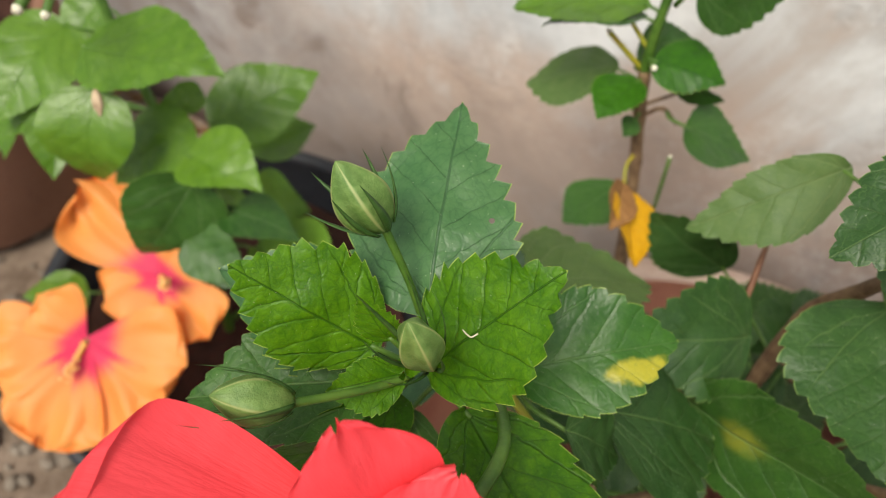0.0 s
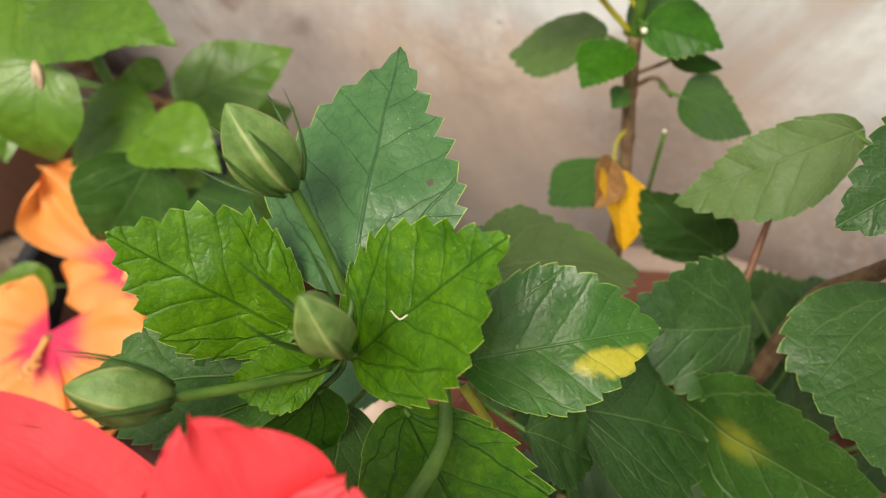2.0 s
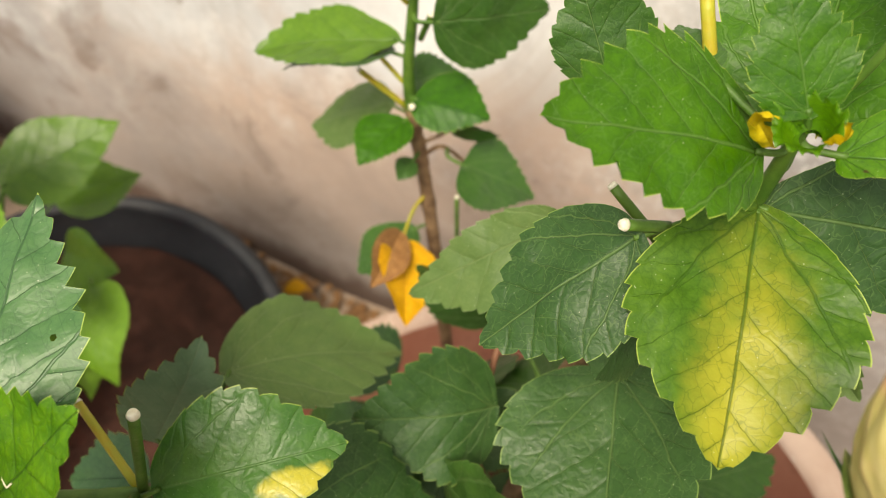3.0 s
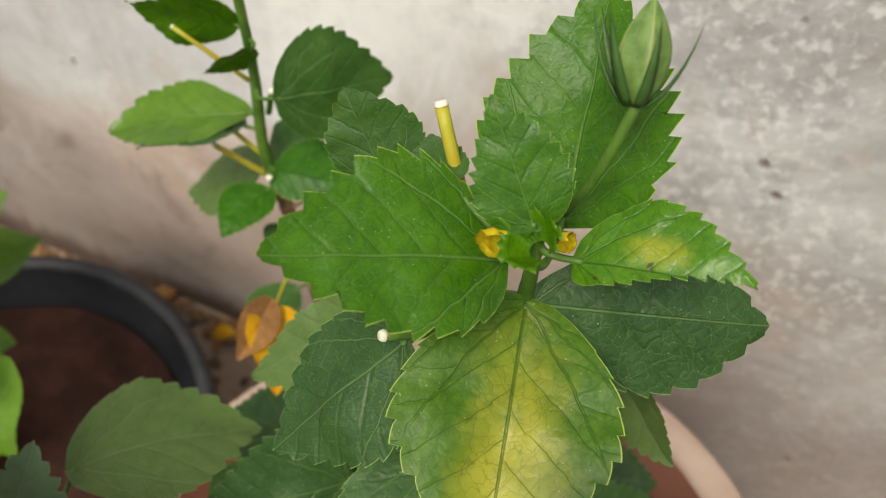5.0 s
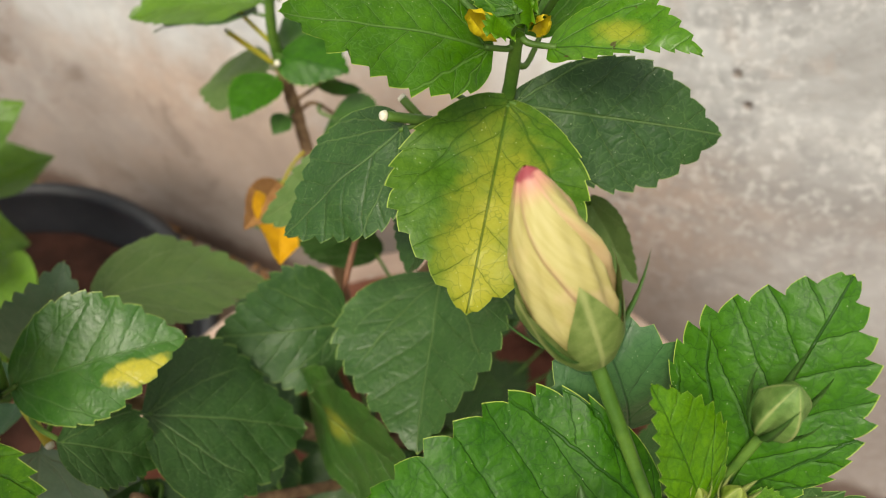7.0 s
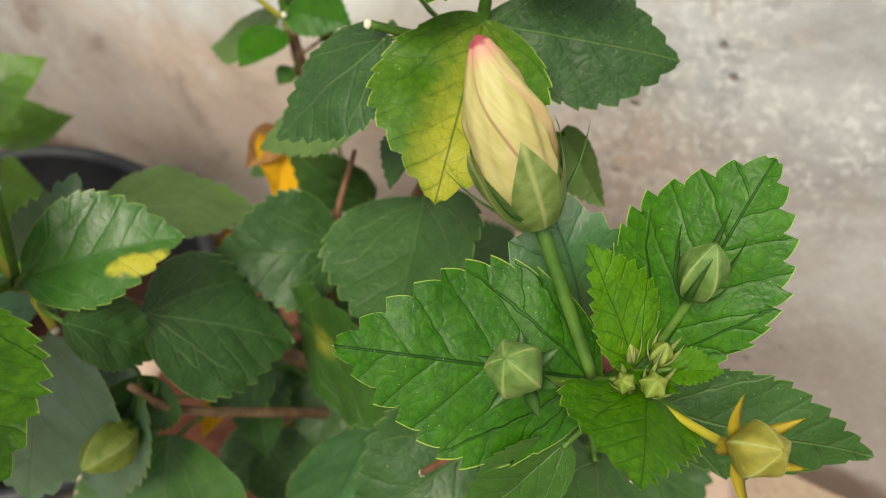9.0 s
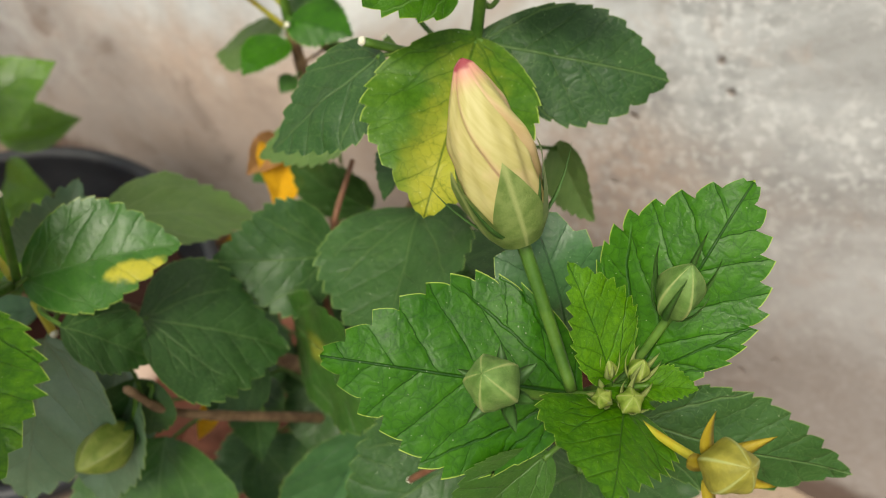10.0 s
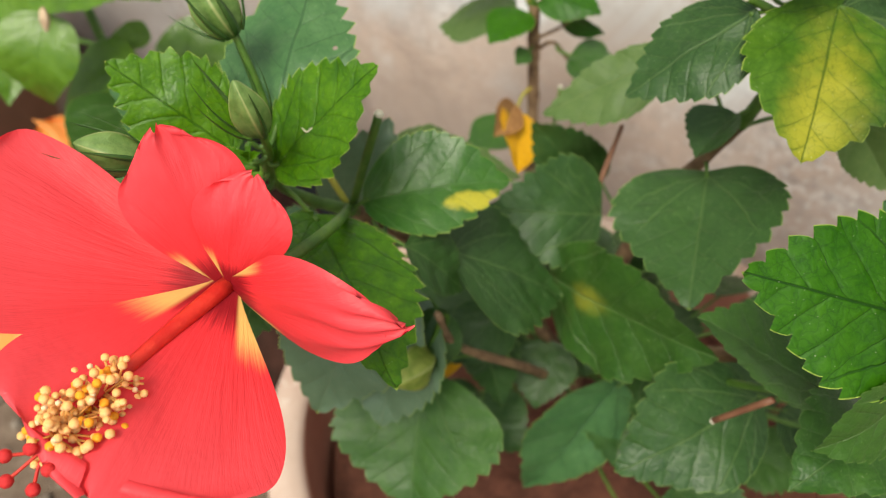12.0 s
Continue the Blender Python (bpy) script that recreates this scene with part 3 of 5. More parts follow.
def opening_outline(u):
    """Furled petals: full in the middle, blunt at the end."""
    knots = ((0.0, 0.50), (0.10, 0.78), (0.25, 0.94), (0.45, 1.0), (0.60, 0.91), (0.75, 0.70), (0.90, 0.40), (0.97, 0.23), (1.0, 0.04))
    for (a, p), (b, q) in zip(knots, knots[1:]):
        if u <= b:
            return p + (q - p) * (u - a) / (b - a)
    return 0.05


def bud_mesh(ln, r, twist=0.0, sides=40, rings=26, lobes=5, depth=0.34, belly=0.47, point=0.54, crease=0.0):
    """A pointed bud: five ridged sepals, or petals wound round one another where there is a twist."""
    verts, uvs = [], []
    for i in range(rings):
        u = i / (rings - 1)
        prof = opening_outline(u) if twist else bud_outline(u, belly, point)
        for j in range(sides + 1):
            a = 2 * math.pi * j / sides + twist * u
            ph = (lobes * j / sides) % 1.0
            if twist:
                step = ph / 0.9 if ph < 0.9 else (1 - ph) / 0.1
                k = 1 + depth * (2 * step - 1) * math.sin(math.pi * min(1, u * 1.1)) ** 0.7
            else:
                k = 1 + depth * ((1 - 2 * abs(ph - 0.5)) ** 1.5 - 0.4) * math.sin(math.pi * u) ** 0.6
            k *= 1 + crease * noise.noise((math.cos(a) * 3, u * 3.5, math.sin(a) * 3))
            k *= 1 + 0.03 * noise.noise((math.cos(a) * 2, u * 4, math.sin(a) * 2 + ln * 90))
            lean = 0.10 * r * u * u
            verts.append((r * prof * k * math.cos(a) + lean, u * ln, r * prof * k * math.sin(a)))
            uvs.append(((j + (0 if twist else sides / 10)) / sides, u))
    return mesh_from("bud", verts, grid_faces(rings, sides + 1), uvs)


def bract_mesh(ln, w, curl):
    """A narrow pointed bract that bends outwards."""
    verts, faces, n = [], [], 9
    for i in range(n):
        u = i / (n - 1)
        h = w * (1 - u ** 1.6) ** 0.8 * (0.75 + 1.2 * u * (1 - u))
        y, z = ln * (u - 0.25 * curl * u * u), ln * curl * u * u
        for x, dz in ((-h, 0), (0, 0.35 * h), (h, 0), (0, -0.35 * h)):
            verts.append((x, y, z + dz))
    for i in range(n - 1):
        for j in range(4):
            k = (j + 1) % 4
            faces.append((i * 4 + j, i * 4 + k, i * 4 + 4 + k, i * 4 + 4 + j))
    faces += [(3, 2, 1, 0), tuple((n - 1) * 4 + j for j in range(4))]
    return mesh_from("bract", verts, faces)


def calyx_mesh(ln, r, cover, lobes=5, sides=60, rings=12):
    """The green cup at the foot of an opening bud, with pointed lobes."""
    verts, uvs = [], []
    for i in range(rings):
        for j in range(sides + 1):
            a = 2 * math.pi * j / sides
            ph = abs(((lobes * a / (2 * math.pi)) % 1.0) - 0.5) * 2
            top = cover * (0.45 + 0.62 * (1 - ph) ** 0.9)
            u = top * i / (rings - 1)
            prof = opening_outline(u) * 1.10 + 0.03 + 0.10 * (i / (rings - 1)) ** 3
            verts.append((r * prof * math.cos(a), u * ln - 0.001, r * prof * math.sin(a)))
            uvs.append((j / sides + 0.1, i / (rings - 1)))
    return mesh_from("calyx", verts, grid_faces(rings, sides + 1), uvs)


def bud(plant, base, tip, r, foot, label, skin=None, bract=None, bracts=6, spread=0.55, blen=0.55, opening=False, stalk_r=0.0014, bwide=0.0025, curl=-0.4, depth=0.30):
    """A hibiscus bud with its ring of narrow bracts and its stalk from foot."""
    COUNT[0] += 1
    m, ln = aim(base, tip, (0.3, -0.6, 0.7))
    skin, bract = skin or bud_green, bract or bract_green
    if opening:
        ob = part("bud", bud_mesh(ln, r, 1.9, 100, 60, depth=0.10, crease=0.13), furled, plant, m, label)
        part("calyx", calyx_mesh(ln, r, 0.50), calyx_green, ob, m, "pale green calyx")
    else:
        ob = part("bud", bud_mesh(ln, r * 0.84, depth=depth), skin, plant, m, label)
    rnd = random.Random(COUNT[0])
    for i in range(bracts):
        a = 2 * math.pi * (i + rnd.uniform(-0.2, 0.2)) / bracts
        t = m @ pose(0, 0, 0, 0, math.degrees(a), 0) @ pose(0, 0.0012, r * 0.42, 18 + 62 * spread * rnd.uniform(0.7, 1.2), 0, rnd.uniform(-10, 10))
        part("bract", bract_mesh(ln * blen * rnd.uniform(0.8, 1.15), bwide, curl + rnd.uniform(-0.15, 0.15)), bract, ob, t)
    b, f = Vector(base), Vector(foot)
    back = -(Vector(tip) - b).normalized()
    d = (f - b).length
    me, _ = tube("stalk", [f, f.lerp(b, 0.5) + back * d * 0.10, b + back * d * 0.04, b - back * 0.002], stalk_r * 0.95, stalk_r * 1.15, 10, 6)
    part("stalk", me, stem_green if bract is not bract_dry else stem_yellow, ob)
    return ob


def petal_mesh(ln, width, seed, cup=0.25, ruffle=0.05, curl=0.15, point=0.0, peak=0.66, nu=36, nv=25):
    off = random.Random(seed).uniform(0, 90)
    verts, uvs = [], []
    for i in range(nu):
        u = i / (nu - 1)
        prof = (0.10 + 0.90 * math.sin(0.5 * math.pi * min(1, u / peak)) ** 1.15) * math.sqrt(max(0.02, 1 - max(0, (u - peak) / (1 - peak)) ** 2.2)) * (1 - point * max(0.0, u - 0.4) / 0.6)
        for j in range(nv):
            v = 2 * j / (nv - 1) - 1
            x = 0.5 * width * v * prof
            y = ln * u * (1 - 0.10 * v * v * u)
            y += ln * 0.05 * noise.noise((v * 3.0 + off, u * 1.5, 1)) * u ** 3
            z = cup * ln * (u * u - u) + 0.25 * width * v * v * prof * cup
            z -= curl * ln * max(0, u - 0.6) ** 2 * 2
            z += ruffle * ln * u ** 2 * noise.noise((v * 2.6 + off, u * 2.0, 7)) * 1.4
            z += ruffle * ln * 0.5 * u ** 4 * noise.noise((v * 7 + off, u * 2.0, 4))
            verts.append((x, y, z))
            uvs.append((x / ln, u))
    me = mesh_from("petal", verts, grid_faces(nu, nv), uvs)
    return me


PETALS = [0]


def petal(flower, centre, tip, normal, width, material, **kw):
    PETALS[0] += 1
    m, ln = aim(centre, tip, normal)
    return part("petal", petal_mesh(ln, width, PETALS[0] + 20, **kw), material, flower, m)


def ball(r, seg=8, ring=6):
    bm = bmesh.new()
    bmesh.ops.create_uvsphere(bm, u_segments=seg, v_segments=ring, radius=r)
    me = bpy.data.meshes.new("ball")
    bm.to_mesh(me)
    bm.free()
    me.polygons.foreach_set("use_smooth", [True] * len(me.polygons))
    return me


def cut_stub(plant, base, tip, r, material, label="cut stalk with a pale end"):
    """A pruned stalk with a pale cut face."""
    ob = part("cut_stalk", tube("cut_stalk", [base, tip], r * 1.05, r, 10, 5)[0], material, plant, label=label)
    d = (Vector(tip) - Vector(base)).normalized()
    t = Vector(tip)
    part("cut_face", tube("cut_face", [t - d * r * 0.3, t + d * r * 0.5], r * 1.12, r * 0.85, 12, 3)[0], cut_end, ob)
    return ob


# ---- structure ----
NX, NY, FAR = 0.497, 0.868, 0.598            # the wall's direction and distance


def wall_point(s, z, off=0.0):
    """A place on the wall: s metres along it to the right, z up, off metres in front."""
    d = FAR - off
    return Vector((NX * d + NY * s, NY * d - NX * s, z))


def build_wall():
    verts, faces = [], []
    ns, nz = 120, 60
    for i in range(ns):
        for j in range(nz):
            s, z = -3 + 6 * i / (ns - 1), -0.25 + 2.65 * j / (nz - 1)
            b = 0.012 * noise.noise((s * 1.7, z * 1.7, 2)) + 0.005 * noise.noise((s * 9, z * 9, 5))
            verts.append((s, b, z))
    faces = [(a, d, c, b) for a, b, c, d in grid_faces(ns, nz)]
    n = len(verts)
    verts += [(-3, 0.2, -0.25), (3, 0.2, -0.25), (3, 0.2, 2.4), (-3, 0.2, 2.4)]
    a, b, c, d = 0, (ns - 1) * nz, ns * nz - 1, nz - 1
    faces += [(n, n + 3, n + 2, n + 1), (d, c, n + 2, n + 3), (a, d, n + 3, n), (b, n + 1, n + 2, c), (a, n, n + 1, b)]
    me = mesh_from("wall", verts, faces)
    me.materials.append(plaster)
    ob = new("wall_back", me)
    m = Matrix(((NY, NX, 0, NX * FAR), (-NX, NY, 0, NY * FAR), (0, 0, 1, 0), (0, 0, 0, 1)))
    ob.matrix_basis = m
    tagged(ob, "grey-white plastered garden wall with brown stains, darker at its foot", "wall", kind="structure")


def ground_height(x, y):
    """The earth falls gently along the wall."""
    s = max(-1.2, min(1.2, NY * x - NX * y + 0.45))
    far = max(0.0, min(1.0, (2.2 - math.hypot(x, y)) / 1.0))
    return -0.14 * s * far


def build_ground():
    verts, n = [], 140
    line = [3.0 * abs(t) ** 1.0 * (1 if t > 0 else -1) if abs(t) <= 0.75 else (1 if t > 0 else -1) * (2.25 + ((abs(t) - 0.75) / 0.25) ** 3 * 500) for t in [2 * i / (n - 1) - 1 for i in range(n)]]
    for x in line:
        for y in line:
            verts.append((x, y, ground_height(x, y) + (0.008 * noise.noise((x * 5, y * 5, 0)) + 0.003 * noise.noise((x * 23, y * 23, 4)) if abs(x) < 2.5 and abs(y) < 2.5 else 0.0)))
    me = mesh_from("ground", verts, [(a, d, c, b) for a, b, c, d in grid_faces(n, n)])
    me.materials.append(earth)
    tagged(new("ground", me), "dusty beige earth ground beside the wall", "ground", kind="structure")


build_wall()
build_ground()


# ---- pots ----
def flower_pot(name, at, r, h, wall, lip, outer, inner, earth_mat, fill, label, soil_label, taper=0.76, up=(0, 0, 1)):
    pot = thing(name, at, label, "flower pot")
    m = Matrix.Translation(at) @ Vector((0, 0, 1)).rotation_difference(Vector(up)).to_matrix().to_4x4()
    foot = r * taper
    body = [(0.0, 0.012), (foot - wall, 0.012), (r - wall - 0.006, h - lip), (r - wall - 0.004, h - 0.004)]
    part("inner_wall", lathe("inner_wall", body[1:], 96, 0.004), inner, pot, m)
    part("body", lathe("body", [(0.0, 0.0), (foot - 0.006, 0.0), (foot, 0.006), (r - 0.012, h - lip), (r - 0.012, h - lip + 0.003)], 96, 0.004), outer, pot, m)
    rim = [(r - 0.014, h - lip), (r - 0.002, h - lip), (r, h - lip + 0.004), (r, h - 0.006), (r - 0.005, h), (r - wall + 0.002, h), (r - wall - 0.004, h - 0.006), (r - wall - 0.004, h - lip)]
    part("rim", lathe("rim", rim, 96, 0.004), outer, pot, m, "thick rounded rim")
    verts, faces, rings, sides = [], [], 26, 60
    top = r - wall - 0.006
    top = foot - wall + (top - foot + wall) * fill / h
    for i in range(rings):
        for j in range(sides):
            a, q = 2 * math.pi * j / sides, top * i / (rings - 1)
            x, y = q * math.cos(a), q * math.sin(a)
            verts.append((x, y, fill + 0.012 * noise.noise((x * 14, y * 14, at[0])) + 0.006 * noise.noise((x * 50, y * 50, 2))))
    for i in range(rings - 1):
        for j in range(sides):
            k = (j + 1) % sides
            faces.append((i * sides + j, (i + 1) * sides + j, (i + 1) * sides + k, i * sides + k))
    part("soil", mesh_from("soil", verts, faces), earth_mat, pot, m, soil_label)
    return pot


flower_pot("terracotta_pot", (0.171, 0.272, -0.070), 0.247, 0.245, 0.026, 0.05, clay_pink, clay_red, soil_red, 0.18,
           "large round terracotta planter with a worn pale pink rim", "reddish brown soil")
flower_pot("plastic_pot", (-0.228, 0.515, 0.027), 0.200, 0.115, 0.014, 0.030, plastic_black, plastic_black, soil_dark, 0.065,
           "round black plastic plant pot with dark soil", "dark brown soil", up=(0.15, -0.28, 1))
flower_pot("clay_pot", (-0.61, 0.75, 0.060), 0.165, 0.25, 0.018, 0.05, clay_brown, clay_brown, soil_dark, 0.21,
           "brown clay pot standing by the wall", "dark soil")

# ---- the red hibiscus in the terracotta planter ----
bush = thing("hibiscus_bush", (0.1581, 0.2606, 0.1173), "green hibiscus shrub with buds and one red flower in the planter", "shrub")
stem(bush, [(0.1580, 0.2629, 0.0972), (0.1613, 0.2610, 0.2061), (0.1674, 0.2521, 0.3126)], 0.0075, 0.0055, stem_wood, "trunk", 0.10)
stem(bush, [(0.1673, 0.2523, 0.3073), (0.1929, 0.2665, 0.3929), (0.2069, 0.2577, 0.4250), (0.2187, 0.2340, 0.4753)], 0.0050, 0.0036, stem_wood, "branch", 0.12)
stem(bush, [(0.2187, 0.2341, 0.4734), (0.2322, 0.2309, 0.5125), (0.2407, 0.2268, 0.5420), (0.2441, 0.2190, 0.5778)], 0.0034, 0.0022, stem_green)
stem(bush, [(0.1597, 0.2587, 0.2494), (0.1092, 0.2314, 0.3464), (0.0532, 0.2031, 0.4246), (0.0273, 0.1932, 0.4501)], 0.0048, 0.0034, stem_wood, "branch", 0.12)
stem(bush, [(0.0291, 0.1933, 0.4491), (0.0084, 0.1875, 0.4614), (-0.0043, 0.1787, 0.4801), (0.0013, 0.1594, 0.5130)], 0.0032, 0.0022, stem_green)
stem(bush, [(0.1650, 0.2532, 0.2813), (0.2322, 0.1753, 0.3657), (0.2629, 0.1301, 0.4288)], 0.0046, 0.0034, stem_wood, "branch", 0.12)
stem(bush, [(0.2620, 0.1311, 0.4269), (0.2705, 0.1107, 0.4552), (0.2715, 0.0877, 0.4935)], 0.0032, 0.0022, stem_green)
stem(bush, [(0.1614, 0.2626, 0.2168), (0.1233, 0.2111, 0.3044), (0.0793, 0.1753, 0.3688), (0.0688, 0.1621, 0.4098)], 0.0036, 0.0020, stem_wood, "branch", 0.12)
stem(bush, [(0.1638, 0.2581, 0.2602), (0.1484, 0.2549, 0.3537), (0.1588, 0.2651, 0.4044), (0.1736, 0.2923, 0.4338)], 0.0024, 0.0014, stem_red, "branch", 0.12)
stem(bush, [(0.1636, 0.2593, 0.2386), (0.1975, 0.1975, 0.3223), (0.2289, 0.1309, 0.3947)], 0.0034, 0.0018, stem_green, "branch", 0.12)

leaf(bush, (0.0040, 0.1760, 0.5164), (0.0158, 0.2463, 0.5528), (-0.150, -0.433, 0.889), 0.0647, -0.03, 0.39, leaf_blue, hole=(0.22, 0.42, 0.015), vee=-0.25, bend=-0.055)
leaf(bush, (-0.0161, 0.1681, 0.5045), (-0.0608, 0.1733, 0.5432), (0.320, -0.817, 0.480), 0.0473, -0.08, 0.48, leaf_young, vee=-0.09, bend=0.034)
leaf(bush, (0.0036, 0.1618, 0.5009), (0.0491, 0.1668, 0.5462), (-0.586, -0.493, 0.643), 0.0523, 0.22, 0.47, leaf_young, vee=0.18, bend=0.019)
leaf(bush, (0.0349, 0.1883, 0.4615), (0.1039, 0.1997, 0.4648), (0.042, -0.507, 0.861), 0.0536, 0.37, 0.48, leaf_spotted, tooth=0.12, vee=0.26, bend=-0.032)
leaf(bush, (-0.0045, 0.1560, 0.5062), (-0.0305, 0.1475, 0.5078), (0.10, -0.60, 0.78), 0.0200, 0.15, 0.50, leaf_young, vee=0.45, bend=-0.06, tooth=0.12)
leaf(bush, (-0.0121, 0.1638, 0.4896), (-0.0869, 0.1586, 0.4859), (-0.048, -0.008, 0.999), 0.057, 0.36, 0.46, leaf_mature, tooth=0.12)
leaf(bush, (-0.0269, 0.1938, 0.4748), (-0.0752, 0.1947, 0.5174), (0.597, -0.387, 0.703), 0.053, -0.37, 0.46, leaf_blue)
leaf(bush, (-0.0105, 0.1631, 0.4807), (-0.0663, 0.1445, 0.4483), (0.375, -0.922, -0.092), 0.058, -0.06, 0.39, leaf_bright)
leaf(bush, (0.0171, 0.1585, 0.4753), (0.0582, 0.0769, 0.4621), (0.428, 0.062, 0.902), 0.064, 0.19, 0.46, leaf_young)
leaf(bush, (-0.0081, 0.1746, 0.4523), (-0.0218, 0.1273, 0.4240), (0.501, -0.585, 0.638), 0.045, -0.11, 0.46, leaf_mature, tooth=0.12)
leaf(bush, (0.0407, 0.2607, 0.4301), (0.1165, 0.2877, 0.3979), (0.277, 0.228, 0.933), 0.080, -0.04, 0.46, leaf_pale, tooth=0.12)
leaf(bush, (0.0084, 0.2375, 0.4144), (0.0408, 0.2553, 0.4634), (0.350, -0.760, 0.550), 0.047, -0.26, 0.44, leaf_sheen_tint)
leaf(bush, (0.0016, 0.2286, 0.3981), (-0.0437, 0.2384, 0.3830), (-0.312, -0.304, 0.900), 0.042, 0.26, 0.42, leaf_blue)
leaf(bush, (0.2337, 0.2185, 0.5693), (0.1705, 0.2065, 0.5969), (0.429, -0.444, 0.787), 0.0537, 0.11, 0.44, leaf_tender, vee=-0.01, bend=0.069)
leaf(bush, (0.2421, 0.2151, 0.5837), (0.2349, 0.2350, 0.6145), (-0.155, -0.846, 0.510), 0.0280, -0.28, 0.36, leaf_tender, vee=-0.04, bend=0.014)
leaf(bush, (0.2563, 0.2402, 0.5604), (0.2844, 0.2955, 0.6071), (-0.467, -0.420, 0.778), 0.0666, 0.12, 0.37, leaf_tender, vee=0.29, bend=-0.007)
leaf(bush, (0.2538, 0.2133, 0.5699), (0.2947, 0.1896, 0.5755), (-0.245, -0.201, 0.948), 0.0250, 0.43, 0.34, leaf_blotched, vee=0.25, bend=-0.19)
leaf(bush, (0.2422, 0.2229, 0.5425), (0.3203, 0.2165, 0.5213), (0.123, -0.730, 0.673), 0.0512, -0.09, 0.55, leaf_dark, tooth=0.13, vee=-0.24, bend=0.015)
leaf(bush, (0.2406, 0.2231, 0.5423), (0.2153, 0.1571, 0.5074), (0.002, -0.468, 0.884), 0.0690, 0.39, 0.50, leaf_yellowing, tooth=0.13, vee=0.29, bend=0.016)
leaf(bush, (0.2019, 0.2143, 0.5446), (0.1528, 0.2065, 0.5073), (-0.517, -0.388, 0.763), 0.0508, 0.13, 0.43, leaf_dark, tooth=0.13, vee=-0.25, bend=0.007)
leaf(bush, (0.2212, 0.2366, 0.5860), (0.2188, 0.2582, 0.5870), (0.104, -0.061, 0.993), 0.017, 0.04, 0.36, leaf_mature, tooth=0.12)
leaf(bush, (0.2791, 0.2430, 0.4712), (0.2926, 0.2071, 0.4532), (-0.855, -0.437, 0.278), 0.032, 0.27, 0.46, leaf_pale, tooth=0.12)
leaf(bush, (0.2099, 0.2358, 0.4414), (0.1904, 0.1599, 0.4178), (-0.379, -0.198, 0.904), 0.087, 0.28, 0.40, leaf_dark, tooth=0.13)
leaf(bush, (0.2130, 0.2279, 0.4843), (0.1956, 0.2180, 0.4651), (-0.689, -0.014, 0.724), 0.041, 0.50, 0.46, leaf_dark, tooth=0.13)
leaf(bush, (0.1914, 0.2824, 0.4854), (0.1253, 0.2836, 0.4461), (-0.416, -0.602, 0.681), 0.0388, 0.00, 0.46, leaf_pale, tooth=0.12, vee=0.11, bend=-0.060)
leaf(bush, (0.1588, 0.2513, 0.3996), (0.0938, 0.2459, 0.4075), (0.108, -0.812, 0.573), 0.066, -0.20, 0.37, leaf_dark, tooth=0.13)
leaf(bush, (0.1737, 0.3332, 0.3620), (0.1248, 0.3444, 0.4003), (-0.288, -0.957, -0.020), 0.054, -0.10, 0.46, leaf_dark, tooth=0.13)
leaf(bush, (0.1330, 0.2342, 0.3659), (0.2060, 0.1447, 0.4000), (-0.769, -0.593, 0.239), 0.077, 0.10, 0.46, leaf_spotted_dark, tooth=0.12)
leaf(bush, (0.0755, 0.1925, 0.4245), (0.1352, 0.2021, 0.3800), (0.552, -0.008, 0.834), 0.088, 0.03, 0.39, leaf_dark, tooth=0.13)
leaf(bush, (0.0555, 0.1652, 0.4523), (0.0822, 0.1745, 0.4145), (0.787, -0.231, 0.573), 0.036, 0.11, 0.43, leaf_dark, tooth=0.13)
leaf(bush, (0.0935, 0.2408, 0.3021), (0.1059, 0.1849, 0.2987), (-0.078, -0.294, 0.953), 0.039, 0.14, 0.36, leaf_dark, tooth=0.13)
leaf(bush, (0.0588, 0.1825, 0.3319), (0.0525, 0.1247, 0.2800), (-0.221, -0.646, 0.731), 0.103, 0.17, 0.44, leaf_mature, tooth=0.12)
leaf(bush, (0.0720, 0.1772, 0.3944), (0.0495, 0.1586, 0.3752), (0.491, -0.846, 0.210), 0.044, 0.25, 0.45, leaf_dark, tooth=0.13)
leaf(bush, (0.1733, 0.1872, 0.3209), (0.1209, 0.1611, 0.2435), (0.145, -0.976, 0.160), 0.064, 0.07, 0.46, leaf_blue, tooth=0.12)
leaf(bush, (0.2325, 0.1481, 0.3639), (0.1602, 0.1187, 0.3391), (0.051, -0.687, 0.725), 0.071, -0.16, 0.42, leaf_dark, tooth=0.13)
leaf(bush, (0.2442, 0.1203, 0.4082), (0.1868, 0.1411, 0.4345), (0.421, -0.155, 0.894), 0.057, 0.29, 0.46, leaf_mature, tooth=0.12)
leaf(bush, (0.2746, 0.1119, 0.3963), (0.2159, 0.0711, 0.4069), (0.252, -0.028, 0.967), 0.055, -0.40, 0.46, leaf_mature, tooth=0.12)
leaf(bush, (0.0386, 0.1723, 0.4359), (0.0045, 0.1432, 0.3528), (0.30, -0.45, 0.84), 0.074, 0.12, 0.45, leaf_sheen_tint, tooth=0.12)
leaf(bush, (0.2617, 0.0914, 0.4849), (0.1792, 0.0990, 0.5053), (0.117, -0.678, 0.725), 0.0687, -0.12, 0.41, leaf_bright, vee=-0.25, bend=0.007)
leaf(bush, (0.2824, 0.0935, 0.4908), (0.3207, 0.1263, 0.5429), (-0.403, -0.612, 0.680), 0.0566, 0.42, 0.47, leaf_bright, vee=-0.25, bend=-0.057)
leaf(bush, (0.2716, 0.0869, 0.4986), (0.2596, 0.1062, 0.5330), (0.432, -0.715, 0.550), 0.0270, 0.15, 0.44, leaf_young, vee=0.11, bend=0.085)
